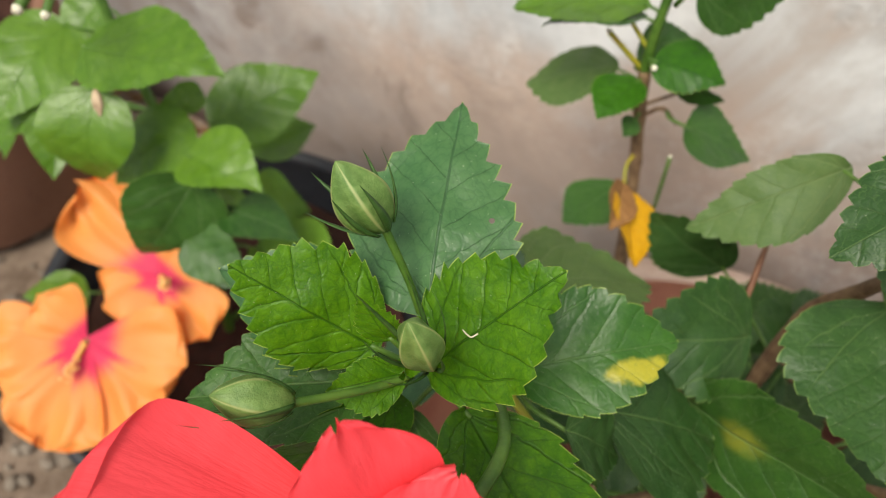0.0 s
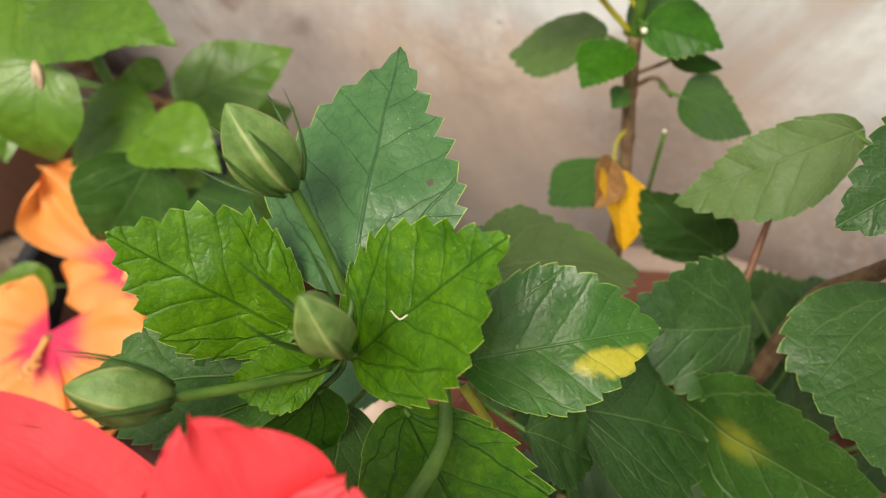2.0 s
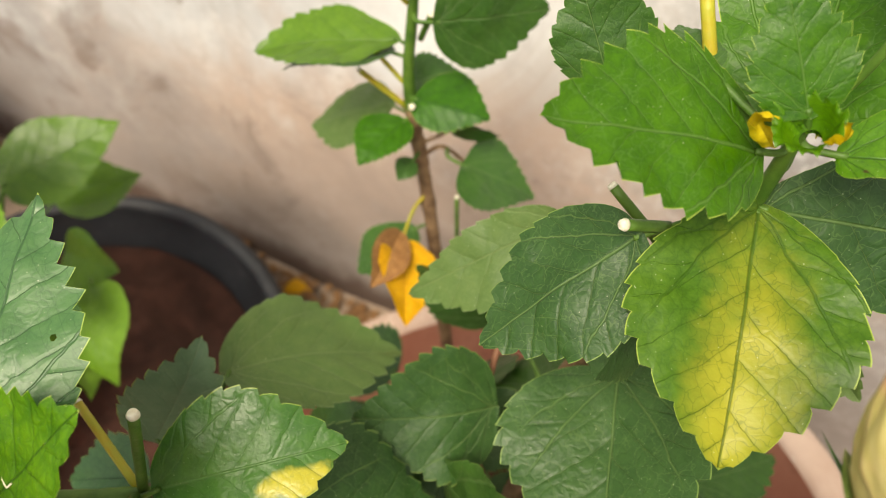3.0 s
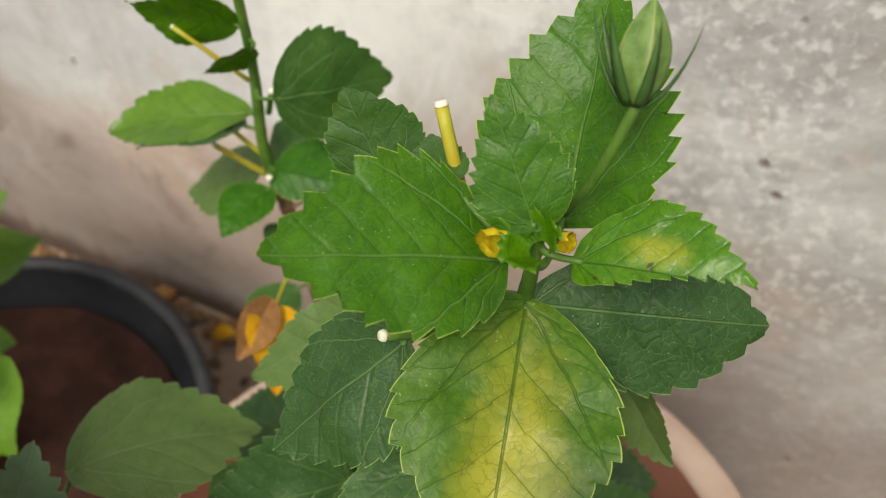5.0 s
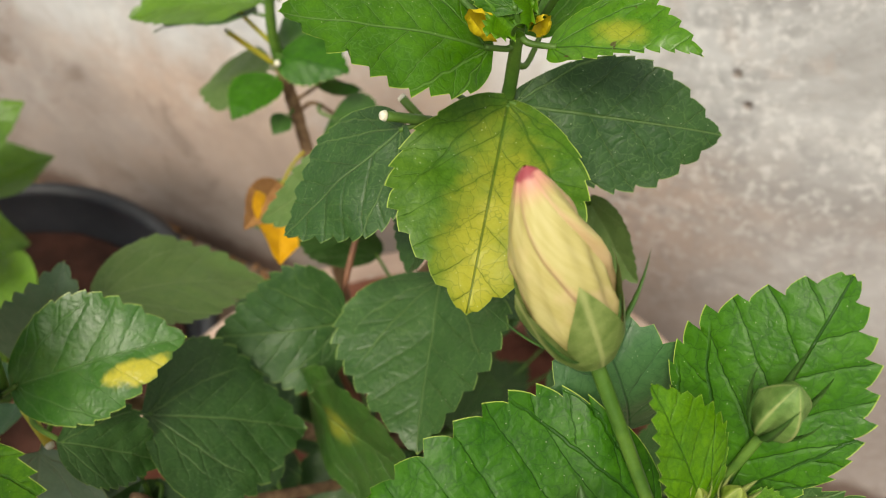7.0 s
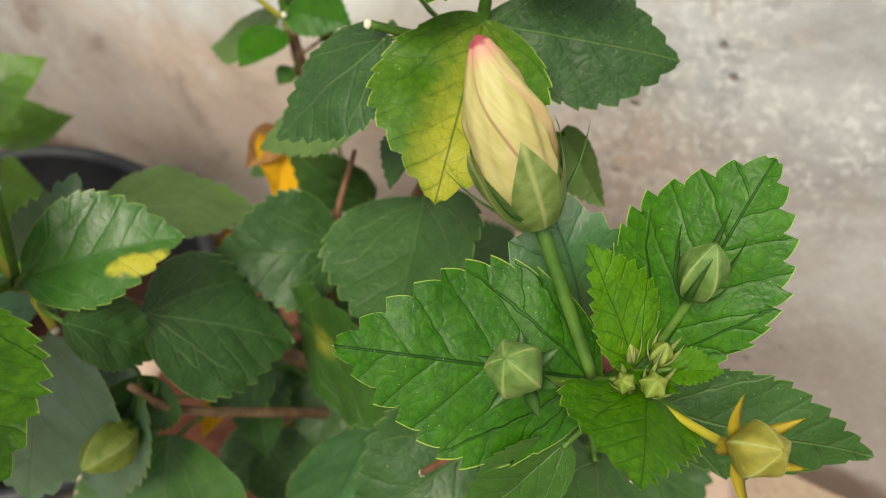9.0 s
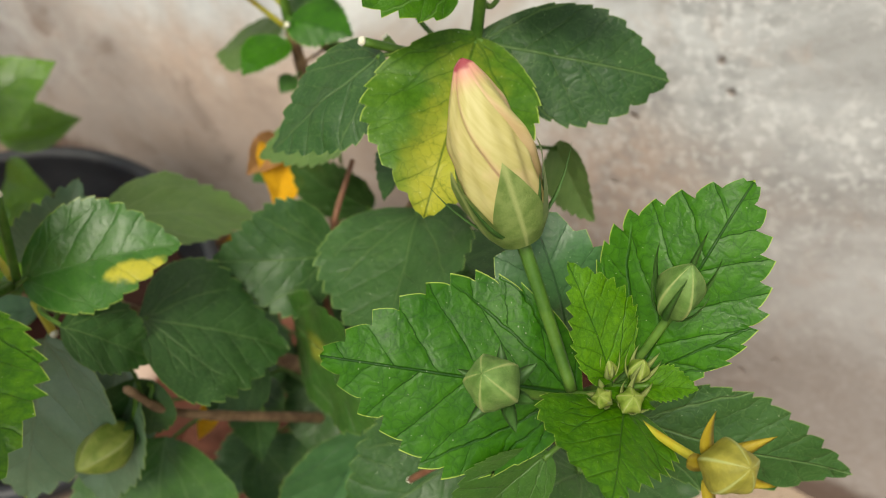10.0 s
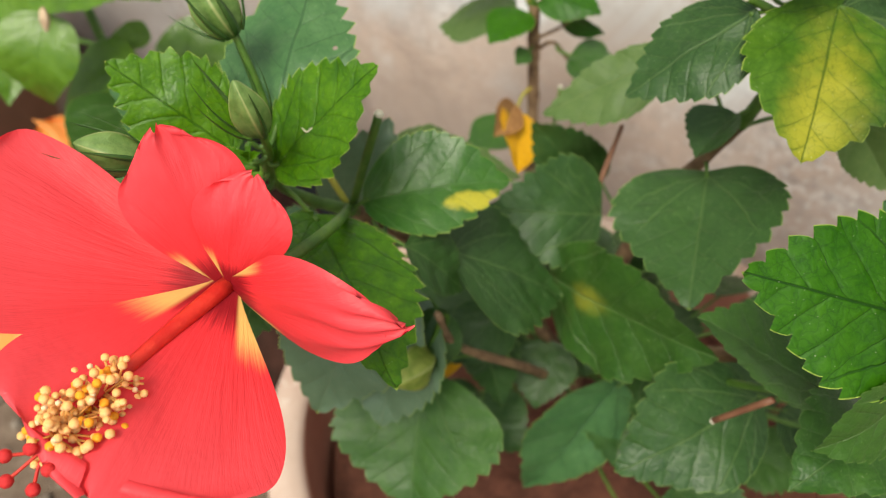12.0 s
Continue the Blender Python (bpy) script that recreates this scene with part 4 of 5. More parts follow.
leaf(bush, (0.2762, 0.0816, 0.4910), (0.2628, 0.0420, 0.5040), (0.150, -0.300, 0.930), 0.0452, -0.10, 0.39, leaf_young, vee=-0.09, bend=0.114)
leaf(bush, (0.2889, 0.1010, 0.4496), (0.3672, 0.0821, 0.4336), (-0.159, -0.932, 0.327), 0.0491, -0.01, 0.42, leaf_dark, vee=-0.15, bend=0.004, tooth=0.13)
leaf(bush, (0.2818, 0.0829, 0.4992), (0.2971, 0.0783, 0.5013), (-0.154, -0.064, 0.986), 0.0137, 0.17, 0.44, leaf_young, vee=0.16, bend=-0.054)
leaf(bush, (0.2665, 0.1413, 0.4531), (0.2515, 0.1514, 0.5229), (0.159, -0.951, 0.264), 0.063, -0.50, 0.46, leaf_blue)
leaf(bush, (0.2528, 0.0826, 0.4606), (0.2132, 0.0676, 0.4423), (0.251, -0.927, 0.280), 0.040, 0.09, 0.46, leaf_mature, tooth=0.12)
leaf(bush, (-0.0079, 0.1591, 0.5210), (-0.0167, 0.1623, 0.5396), (-0.120, -0.983, 0.139), 0.016, -0.04, 0.46, leaf_young)
leaf(bush, (0.2041, 0.2675, 0.5559), (0.1935, 0.2823, 0.5919), (-0.233, -0.921, 0.311), 0.0353, 0.09, 0.54, leaf_mature, tooth=0.12, vee=-0.04, bend=0.050)
leaf(bush, (0.0560, 0.1850, 0.4000), (0.0360, 0.1450, 0.3350), (-0.25, -0.35, 0.90), 0.068, 0.15, 0.46, leaf_sheen_tint, tooth=0.12)

# shaded leaves low in the planter, shade partly put into their dark green
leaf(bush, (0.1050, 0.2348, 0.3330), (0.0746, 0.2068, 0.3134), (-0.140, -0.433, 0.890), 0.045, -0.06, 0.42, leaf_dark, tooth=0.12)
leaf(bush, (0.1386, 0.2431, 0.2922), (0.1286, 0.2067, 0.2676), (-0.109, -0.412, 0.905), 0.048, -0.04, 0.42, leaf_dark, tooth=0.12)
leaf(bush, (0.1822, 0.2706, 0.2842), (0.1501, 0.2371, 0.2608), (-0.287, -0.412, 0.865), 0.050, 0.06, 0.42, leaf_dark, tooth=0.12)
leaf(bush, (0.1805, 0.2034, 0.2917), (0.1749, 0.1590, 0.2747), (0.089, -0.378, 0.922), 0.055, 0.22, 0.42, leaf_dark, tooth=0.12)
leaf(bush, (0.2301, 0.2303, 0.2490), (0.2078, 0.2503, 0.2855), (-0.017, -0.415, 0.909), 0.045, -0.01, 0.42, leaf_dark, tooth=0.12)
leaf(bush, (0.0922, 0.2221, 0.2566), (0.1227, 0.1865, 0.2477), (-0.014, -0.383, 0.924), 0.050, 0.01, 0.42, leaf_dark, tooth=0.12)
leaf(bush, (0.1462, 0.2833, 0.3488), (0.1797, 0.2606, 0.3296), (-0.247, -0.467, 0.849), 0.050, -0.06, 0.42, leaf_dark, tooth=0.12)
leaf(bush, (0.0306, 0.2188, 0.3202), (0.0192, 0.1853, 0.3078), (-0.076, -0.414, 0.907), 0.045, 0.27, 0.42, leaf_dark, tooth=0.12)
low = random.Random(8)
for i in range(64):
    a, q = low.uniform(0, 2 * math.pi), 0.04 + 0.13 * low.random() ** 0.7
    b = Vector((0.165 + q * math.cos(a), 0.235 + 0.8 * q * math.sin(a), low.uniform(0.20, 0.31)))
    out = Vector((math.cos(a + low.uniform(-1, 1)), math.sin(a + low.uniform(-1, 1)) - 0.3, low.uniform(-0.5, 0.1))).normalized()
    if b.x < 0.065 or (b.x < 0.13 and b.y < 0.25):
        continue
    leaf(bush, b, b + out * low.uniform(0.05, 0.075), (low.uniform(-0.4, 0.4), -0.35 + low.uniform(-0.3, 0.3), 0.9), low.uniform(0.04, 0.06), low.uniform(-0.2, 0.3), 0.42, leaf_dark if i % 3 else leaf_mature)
leaf(bush, (0.0814, 0.2214, 0.3202), (0.0659, 0.2020, 0.3008), (-0.1, -0.7, 0.7), 0.014, 0.2, 0.45, leaf_dry, "bright yellow dying leaf")

# buds
bud(bush, (-0.0093, 0.1824, 0.5488), (-0.0234, 0.1875, 0.5735), 0.0101, (0.0008, 0.1754, 0.5121), "plump pale green flower bud", spread=0.6, blen=0.78, bwide=0.0020)
bud(bush, (0.0060, 0.1436, 0.5288), (0.0005, 0.1390, 0.5556), 0.0075, (0.0019, 0.1611, 0.5055), "small green bud", blen=1.05, spread=0.40, curl=-0.50, bwide=0.0011)
bud(bush, (-0.0352, 0.1328, 0.5250), (-0.0575, 0.1262, 0.5370), 0.0086, (-0.0027, 0.1558, 0.5043), "long green bud lying sideways", blen=1.0, spread=0.38, curl=-0.50, bwide=0.0013)
bud(bush, (0.2700, 0.2276, 0.6086), (0.2762, 0.2387, 0.6330), 0.0072, (0.2547, 0.2340, 0.5688), "upright green bud with spread bracts", blen=0.78, spread=0.48, bwide=0.0020, curl=-0.50)
bud(bush, (0.2464, 0.1184, 0.5339), (0.2300, 0.1357, 0.5871), 0.0121, (0.2611, 0.0914, 0.4870), "large yellow bud about to open, pink at the tip", spread=0.62, blen=0.40, opening=True, stalk_r=0.0021, curl=-0.55, bwide=0.0016)
bud(bush, (0.2917, 0.0995, 0.5124), (0.2933, 0.0968, 0.5375), 0.0078, (0.2743, 0.0916, 0.4839), "small green bud", blen=0.95, spread=0.36, bwide=0.0015, curl=-0.55)
bud(bush, (0.2368, 0.0775, 0.5100), (0.2300, 0.0676, 0.5312), 0.0093, (0.2668, 0.0877, 0.4859), "round green bud", blen=0.44, spread=0.95, bwide=0.0024, curl=-0.1, depth=0.20)
bud(bush, (0.2950, 0.0550, 0.4968), (0.2985, 0.0438, 0.5140), 0.0088, (0.2725, 0.0859, 0.4877), "drying olive bud with yellow bracts", bud_dry, bract_dry, 5, 1.1, 0.52, bwide=0.0029, curl=-1.0, depth=0.24)
bud(bush, (0.0632, 0.1584, 0.3841), (0.0496, 0.1293, 0.3934), 0.0120, (0.0705, 0.1651, 0.4049), "pale green bud with a cream tip", bud_pale, blen=0.3)

# unfolding tips and withered bits in the shoot hearts
def sprig(plant, at, r, n, height, material, seed):
    """A tuft of tiny leaves still folded."""
    rnd = random.Random(seed)
    for i in range(n):
        a = 2 * math.pi * i / n + rnd.uniform(-0.3, 0.3)
        d = Vector((math.cos(a), 0.7 * math.sin(a) - 0.35, 0.55 + 0.6 * rnd.random())).normalized()
        b = Vector(at) + d * r * 0.2
        t = b + d * height * rnd.uniform(0.7, 1.2)
        m, ln = aim(b, t, (rnd.uniform(-0.5, 0.5), -0.7, 0.6))
        part("young_leaf", leaf_mesh(ln, ln * rnd.uniform(0.35, 0.6), 0.6, 0.42, seed * 31 + i, 0.25, 5, 9), material, plant, m)


def frilled_cup(plant, at, r, height, seed):
    """A leaf just opening, rolled into a frilled cup."""
    verts, uvs, rims, nu, nv = [], [], [], 12, 61
    for i in range(nu):
        u = i / (nu - 1)
        for j in range(nv):
            a = 2 * math.pi * (0.04 + 0.92 * j / (nv - 1))
            f = noise.noise((math.cos(a) * 2.5 + seed, math.sin(a) * 2.5, u))
            q = r * (0.35 + 0.75 * u ** 0.7 + 0.30 * u * u * f)
            z = height * (u - 0.35 * u ** 3 + 0.20 * u * noise.noise((a * 3, seed, 2.0)) + 0.10 * u ** 4 * ((j % 4) - 1.5))
            verts.append((q * math.cos(a), q * math.sin(a), z))
            uvs.append((0.6 * (j / (nv - 1) - 0.5), u))
            rims.append(u)
    me = mesh_from("young_leaf", verts, grid_faces(nu, nv), uvs, rims)
    part("young_leaf", me, leaf_young, plant, Matrix.Translation(at) @ pose(0, 0, 0, 28, 0, -60), "frilled young leaf rolled into a cup")


def rolled_scale(plant, base, tip, r, seed):
    """A yellow bud scale, shrivelled and rolled lengthwise, with a fringed end."""
    m, ln = aim(base, tip, (0.1, -0.8, 0.6))
    verts, uvs, nu, nv = [], [], 20, 15
    for i in range(nu):
        u = i / (nu - 1)
        for j in range(nv):
            v = 2 * j / (nv - 1) - 1
            a = v * (1.9 + 0.7 * u)
            q = r * (0.55 + 0.6 * math.sin(math.pi * u) ** 0.8) * (1 + 0.35 * noise.noise((u * 5 + seed, v * 2, 1)))
            y = ln * u + 0.16 * ln * u * noise.noise((v * 4, seed, 5))
            verts.append((q * math.sin(a), y, q * (math.cos(a) - 0.3) * -1 + 0.25 * ln * u * u))
            uvs.append((0.3 * v, u))
    me = mesh_from("bud_scale", verts, grid_faces(nu, nv), uvs, [abs(2 * (q % nv) / (nv - 1) - 1) for q in range(nu * nv)])
    part("bud_scale", me, leaf_scale, plant, m, "shrivelled yellow bud scale")


def spike(plant, base, tip, w):
    """A thin pointed stipule."""
    m, ln = aim(base, tip, (0.1, -0.8, 0.6))
    part("stipule", bract_mesh(ln, w, 0.1), stem_green, plant, m)


rolled_scale(bush, (0.2371, 0.2177, 0.5739), (0.2255, 0.2166, 0.5835), 0.0034, 1.0)
rolled_scale(bush, (0.2480, 0.2163, 0.5738), (0.2527, 0.2141, 0.5815), 0.0027, 4.0)
frilled_cup(bush, (0.2428, 0.2120, 0.5780), 0.0080, 0.0125, 2.0)
spike(bush, (0.2427, 0.2195, 0.5759), (0.2412, 0.2260, 0.5906), 0.0011)
spike(bush, (0.2446, 0.2195, 0.5758), (0.2460, 0.2262, 0.5876), 0.0010)
spike(bush, (0.2470, 0.2210, 0.5758), (0.2527, 0.2226, 0.5855), 0.0012)
sprig(bush, (0.2458, 0.2175, 0.5764), 0.003, 4, 0.009, leaf_young, 4)
for b_, t_, r_ in (((0.2696, 0.0814, 0.4950), (0.2664, 0.0780, 0.5022), 0.0036), ((0.2763, 0.0791, 0.4949), (0.2758, 0.0753, 0.5044), 0.0046),
                   ((0.2793, 0.0867, 0.4973), (0.2812, 0.0866, 0.5072), 0.0038), ((0.2718, 0.0885, 0.4964), (0.2708, 0.0894, 0.5050), 0.0030)):
    bud(bush, b_, t_, r_, (0.2715, 0.0877, 0.4906), "tiny unopened yellow-green bud", bud_pale, bud_pale, blen=0.85, spread=0.5, bwide=0.0012, curl=-0.8)
spike(bush, (0.2727, 0.0904, 0.4974), (0.2693, 0.0976, 0.5147), 0.0011)
spike(bush, (0.2746, 0.0913, 0.4974), (0.2735, 0.0986, 0.5108), 0.0010)
spike(bush, (0.2708, 0.0894, 0.4974), (0.2655, 0.0948, 0.5081), 0.0010)
sprig(bush, (0.2779, 0.0830, 0.4944), 0.005, 5, 0.011, leaf_young, 5)
sprig(bush, (-0.0040, 0.1520, 0.5133), 0.004, 4, 0.007, leaf_young, 7)

# a wisp of silk caught on a young leaf
part("silk_thread", tube("silk_thread", [(0.0122, 0.1730, 0.5205), (0.0162, 0.1692, 0.5216), (0.0150, 0.1669, 0.5186), (0.0180, 0.1622, 0.5183), (0.0207, 0.1618, 0.5205)], 0.00042, 0.00030, 6, 5)[0], cut_end, bush, label="white silk thread")

# pruned stalks
cut_stub(bush, (0.0264, 0.1931, 0.4521), (0.0443, 0.1886, 0.5095), 0.0020, stem_green)
cut_stub(bush, (0.2258, 0.2357, 0.5697), (0.2226, 0.2516, 0.6016), 0.0020, stem_yellow, "yellowed cut stalk")
cut_stub(bush, (0.2123, 0.2181, 0.5430), (0.1963, 0.2109, 0.5529), 0.0018, stem_green)
cut_stub(bush, (0.2198, 0.2366, 0.5126), (0.2027, 0.2512, 0.5313), 0.0018, stem_green)
cut_stub(bush, (0.2148, 0.1057, 0.4220), (0.1994, 0.1175, 0.3882), 0.0015, stem_red, "reddish cut twig")
cut_stub(bush, (0.2679, 0.0940, 0.4643), (0.2775, 0.0801, 0.4371), 0.0014, stem_red, "reddish cut twig")
cut_stub(bush, (0.0254, 0.1931, 0.4521), (0.0023, 0.2206, 0.4724), 0.0016, stem_yellow, "yellowed leaf stalk")
cut_stub(bush, (0.0330, 0.1875, 0.4462), (0.0446, 0.1723, 0.4404), 0.0018, stem_yellow, "yellowed cut stalk")

# the red flower
flower = part("flower", tube("flower_stalk", [(0.0256, 0.1891, 0.4552), (0.0294, 0.1398, 0.4884), (0.0150, 0.1086, 0.4971), (0.0011, 0.0924, 0.5018)], 0.0022, 0.0027)[0], stem_green, bush, label="large open red hibiscus flower with yellow pollen")
HEART = (0.0001, 0.0905, 0.5037)
petal(flower, HEART, (-0.0865, 0.0813, 0.5501), (0.80, -0.177, 0.575), 0.074, petal_red, cup=0.34, ruffle=0.05, curl=0.05, peak=0.82)
petal(flower, HEART, (-0.0135, 0.1015, 0.5615), (0.25, -0.90, 0.29), 0.042, petal_red, cup=-0.06, ruffle=0.08, curl=0.12)
petal(flower, (0.0020, 0.0890, 0.5050), (0.0155, 0.0935, 0.5480), (-0.10, -0.97, 0.2), 0.034, petal_red, cup=-0.16, ruffle=0.08, curl=0.3)
petal(flower, HEART, (0.0646, 0.0596, 0.5165), (-0.27, -0.95, 0.08), 0.050, petal_red, cup=-0.28, ruffle=0.08, curl=0.05, point=0.38)
petal(flower, HEART, (-0.0146, 0.0036, 0.5115), (0.44, 0.15, 0.88), 0.087, petal_red, cup=0.09, ruffle=0.05, curl=0.05, peak=0.74)
TIP = (-0.0281, 0.0208, 0.5158)
part("stamen_column", tube("stamen_column", [HEART, (-0.0163, 0.0551, 0.5094), TIP], 0.0034, 0.0016, 12)[0], column_red, flower)
rnd = random.Random(11)
grain = [ball(0.0013), ball(0.0011), ball(0.0015)]
pale_grain = ball(0.0009)
orange_grain = ball(0.0014)
for i in range(270):
    u = rnd.random() ** 0.8
    c = Vector(HEART).lerp(Vector(TIP), 0.68 + 0.34 * u)
    d = Vector((rnd.gauss(0, 1), rnd.gauss(0, 1), rnd.gauss(0, 1))).normalized()
    me = pale_grain if i % 9 == 0 else orange_grain if i % 7 == 2 else grain[i % 3]
    g = part("anther", me, (pollen_orange if i % 7 == 2 else pollen) if i % 9 else anther_pale, flower, Matrix.Translation(c + d * 0.0128 * rnd.uniform(0.25, 1.0) ** 0.6 * (1 - 0.35 * abs(2 * u - 1) ** 2)))
    if i % 2 == 0:
        f = tube("filament", [c, c + d * 0.008], 0.0004, 0.0004, 5, 2)[0]
        part("filament", f, column_pale, flower)
lobe = ball(0.0020, 10, 8)
for i in range(5):
    a = 2 * math.pi * i / 5
    o = Vector((math.cos(a), 0.55 * math.sin(a), 0.75 * math.sin(a))) * 0.0065
    p = Vector((-0.0336, 0.0107, 0.5145)) + o
    part("stigma_lobe", lobe, stigma_red, flower, Matrix.Translation(p))
    part("style", tube("style", [TIP, Vector(TIP).lerp(p, 0.6) - o * 0.3, p], 0.0005, 0.0005, 6, 3)[0], column_red, flower)

# ---- a slim hibiscus sapling behind it ----
sapling = thing("hibiscus_sapling", (0.1357, 0.3945, 0.0795), "slim young hibiscus stem with sparse leaves in front of the wall", "shrub")
stem(sapling, [(0.1354, 0.3957, 0.0570), (0.1330, 0.4187, 0.2643), (0.1319, 0.4226, 0.3552), (0.1296, 0.4297, 0.4071), (0.1277, 0.4272, 0.4442)], 0.0055, 0.0040, stem_wood, "trunk", 0.14)
stem(sapling, [(0.1277, 0.4274, 0.4421), (0.1289, 0.4234, 0.4725), (0.1368, 0.4217, 0.5219), (0.1437, 0.4111, 0.5926)], 0.0038, 0.0022, stem_green)
stem(sapling, [(0.1296, 0.4298, 0.4050), (0.1431, 0.4253, 0.4151), (0.1558, 0.4308, 0.3981)], 0.0016, 0.0012, stem_wood, "twig")
stem(sapling, [(0.1297, 0.4291, 0.4153), (0.1483, 0.4192, 0.4316), (0.1564, 0.4155, 0.4438)], 0.0012, 0.0009, stem_wood, "twig")
leaf(sapling, (0.1309, 0.4185, 0.4559), (0.1718, 0.4035, 0.4484), (-0.020, -0.490, 0.871), 0.0400, 0.50, 0.43, leaf_bright, tooth=0.12, vee=-0.25, bend=-0.120)
leaf(sapling, (0.1232, 0.4230, 0.4383), (0.0957, 0.3966, 0.4288), (-0.062, -0.280, 0.958), 0.0338, 0.26, 0.42, leaf_bright, tooth=0.12, vee=0.06, bend=0.107)
leaf(sapling, (0.1148, 0.4541, 0.4289), (0.0570, 0.4787, 0.3997), (-0.481, -0.098, 0.871), 0.0561, 0.12, 0.55, leaf_pale, tooth=0.12, vee=-0.25, bend=0.050)
leaf(sapling, (0.1555, 0.4069, 0.4141), (0.1957, 0.3922, 0.3975), (0.332, -0.141, 0.933), 0.0618, 0.32, 0.34, leaf_mature, tooth=0.12, vee=0.19, bend=0.081)
leaf(sapling, (0.1241, 0.4342, 0.4861), (0.0440, 0.4387, 0.4830), (-0.043, -0.107, 0.993), 0.0543, 0.15, 0.55, leaf_glossy, tooth=0.12, vee=0.27, bend=-0.021)
leaf(sapling, (0.1210, 0.4280, 0.4816), (0.0603, 0.4234, 0.4788), (-0.077, 0.201, 0.977), 0.047, 0.12, 0.46, leaf_mature, tooth=0.12)
leaf(sapling, (0.1466, 0.4090, 0.5075), (0.2067, 0.4244, 0.5003), (0.259, -0.959, 0.113), 0.0631, -0.41, 0.44, leaf_mature, tooth=0.12, vee=-0.05, bend=-0.054)
leaf(sapling, (0.1203, 0.4210, 0.3519), (0.0815, 0.3979, 0.3379), (-0.248, -0.161, 0.955), 0.0483, 0.14, 0.50, leaf_mature, tooth=0.12, vee=0.02, bend=-0.007)
leaf(sapling, (0.1253, 0.4189, 0.4116), (0.1155, 0.4055, 0.4080), (0.332, -0.492, 0.805), 0.015, -0.09, 0.46, leaf_mature, tooth=0.12)
leaf(sapling, (0.1410, 0.4122, 0.5354), (0.1119, 0.4173, 0.5232), (0.145, -0.788, -0.598), 0.024, -0.03, 0.42, leaf_young, tooth=0.12)
leaf(sapling, (0.1338, 0.4276, 0.5422), (0.0873, 0.4231, 0.5640), (-0.249, -0.903, -0.351), 0.040, -0.06, 0.44, leaf_young, tooth=0.12)
leaf(sapling, (0.1256, 0.4407, 0.4439), (0.1582, 0.4368, 0.4578), (-0.391, -0.371, 0.843), 0.032, -0.45, 0.46, leaf_mature, tooth=0.12)
leaf(sapling, (0.1475, 0.4166, 0.4399), (0.1780, 0.4129, 0.4289), (-0.285, -0.842, -0.458), 0.025, 0.07, 0.45, leaf_mature, tooth=0.12)

cut_stub(sapling, (0.1289, 0.4226, 0.4525), (0.1290, 0.4110, 0.4558), 0.0018, stem_green)
cut_stub(sapling, (0.1373, 0.4219, 0.4915), (0.1445, 0.4113, 0.5111), 0.0017, stem_green)
cut_stub(sapling, (0.1258, 0.4272, 0.4442), (0.1014, 0.4261, 0.4730), 0.0017, stem_yellow, "yellowed cut stalk")
cut_stub(sapling, (0.1280, 0.4253, 0.4585), (0.1113, 0.4287, 0.4828), 0.0014, stem_yellow, "yellowed cut stalk")
cut_stub(sapling, (0.1326, 0.4221, 0.5122), (0.1036, 0.4251, 0.5465), 0.0013, stem_yellow, "yellowed cut stalk")
cut_stub(sapling, (0.1472, 0.4114, 0.3384), (0.1498, 0.4084, 0.3885), 0.0013, stem_green, "thin cut stalk")
leaf(sapling, (0.1150, 0.3775, 0.3850), (0.1160, 0.3220, 0.3740), (0.58, -0.22, 0.76), 0.042, 0.35, 0.42, leaf_dry, "bright yellow dying leaf", stem_yellow, tooth=0.01, vee=0.40, bend=0.0)
leaf(sapling, (0.1145, 0.3800, 0.3895), (0.0990, 0.3330, 0.3955), (0.5, -0.35, 0.78), 0.024, 0.5, 0.5, leaf_brown, "brown withered leaf edge", join=False, tooth=0.06, vee=0.5)

# ---- the orange hibiscus in the black pot ----
orange_bush = thing("orange_hibiscus", (-0.2438, 0.5015, 0.0566), "leafy hibiscus with two orange flowers in the black pot", "shrub")
stem(orange_bush, [(-0.2451, 0.5029, 0.0338), (-0.2246, 0.4874, 0.2236), (-0.2155, 0.4714, 0.3579), (-0.2384, 0.4973, 0.4443), (-0.2437, 0.5067, 0.5109)], 0.0055, 0.0028, stem_green, "trunk")
stem(orange_bush, [(-0.2227, 0.4831, 0.2593), (-0.2043, 0.5132, 0.3223), (-0.1952, 0.5431, 0.3409)], 0.0030, 0.0018, stem_green)
stem(orange_bush, [(-0.2362, 0.4946, 0.1359), (-0.2060, 0.4424, 0.2267), (-0.1859, 0.4098, 0.3513)], 0.0028, 0.0018, stem_green)
stem(orange_bush, [(-0.2409, 0.5006, 0.0906), (-0.1783, 0.4979, 0.1714), (-0.1528, 0.4836, 0.2494)], 0.0028, 0.0018, stem_green)
leaf(orange_bush, (-0.2967, 0.5383, 0.4209), (-0.3443, 0.4683, 0.3777), (0.100, -0.620, 0.780), 0.075, -0.17, 0.34, leaf_glossy, tooth=0.04)
leaf(orange_bush, (-0.2413, 0.4572, 0.4495), (-0.1384, 0.4220, 0.4481), (-0.105, -0.344, 0.933), 0.0703, 0.13, 0.32, leaf_glossy, tooth=0.06, vee=-0.13, bend=-0.083)
leaf(orange_bush, (-0.1986, 0.5214, 0.3359), (-0.1123, 0.5694, 0.3524), (0.099, -0.609, 0.787), 0.0720, 0.03, 0.40, leaf_glossy, tooth=0.06, vee=0.05, bend=0.0)
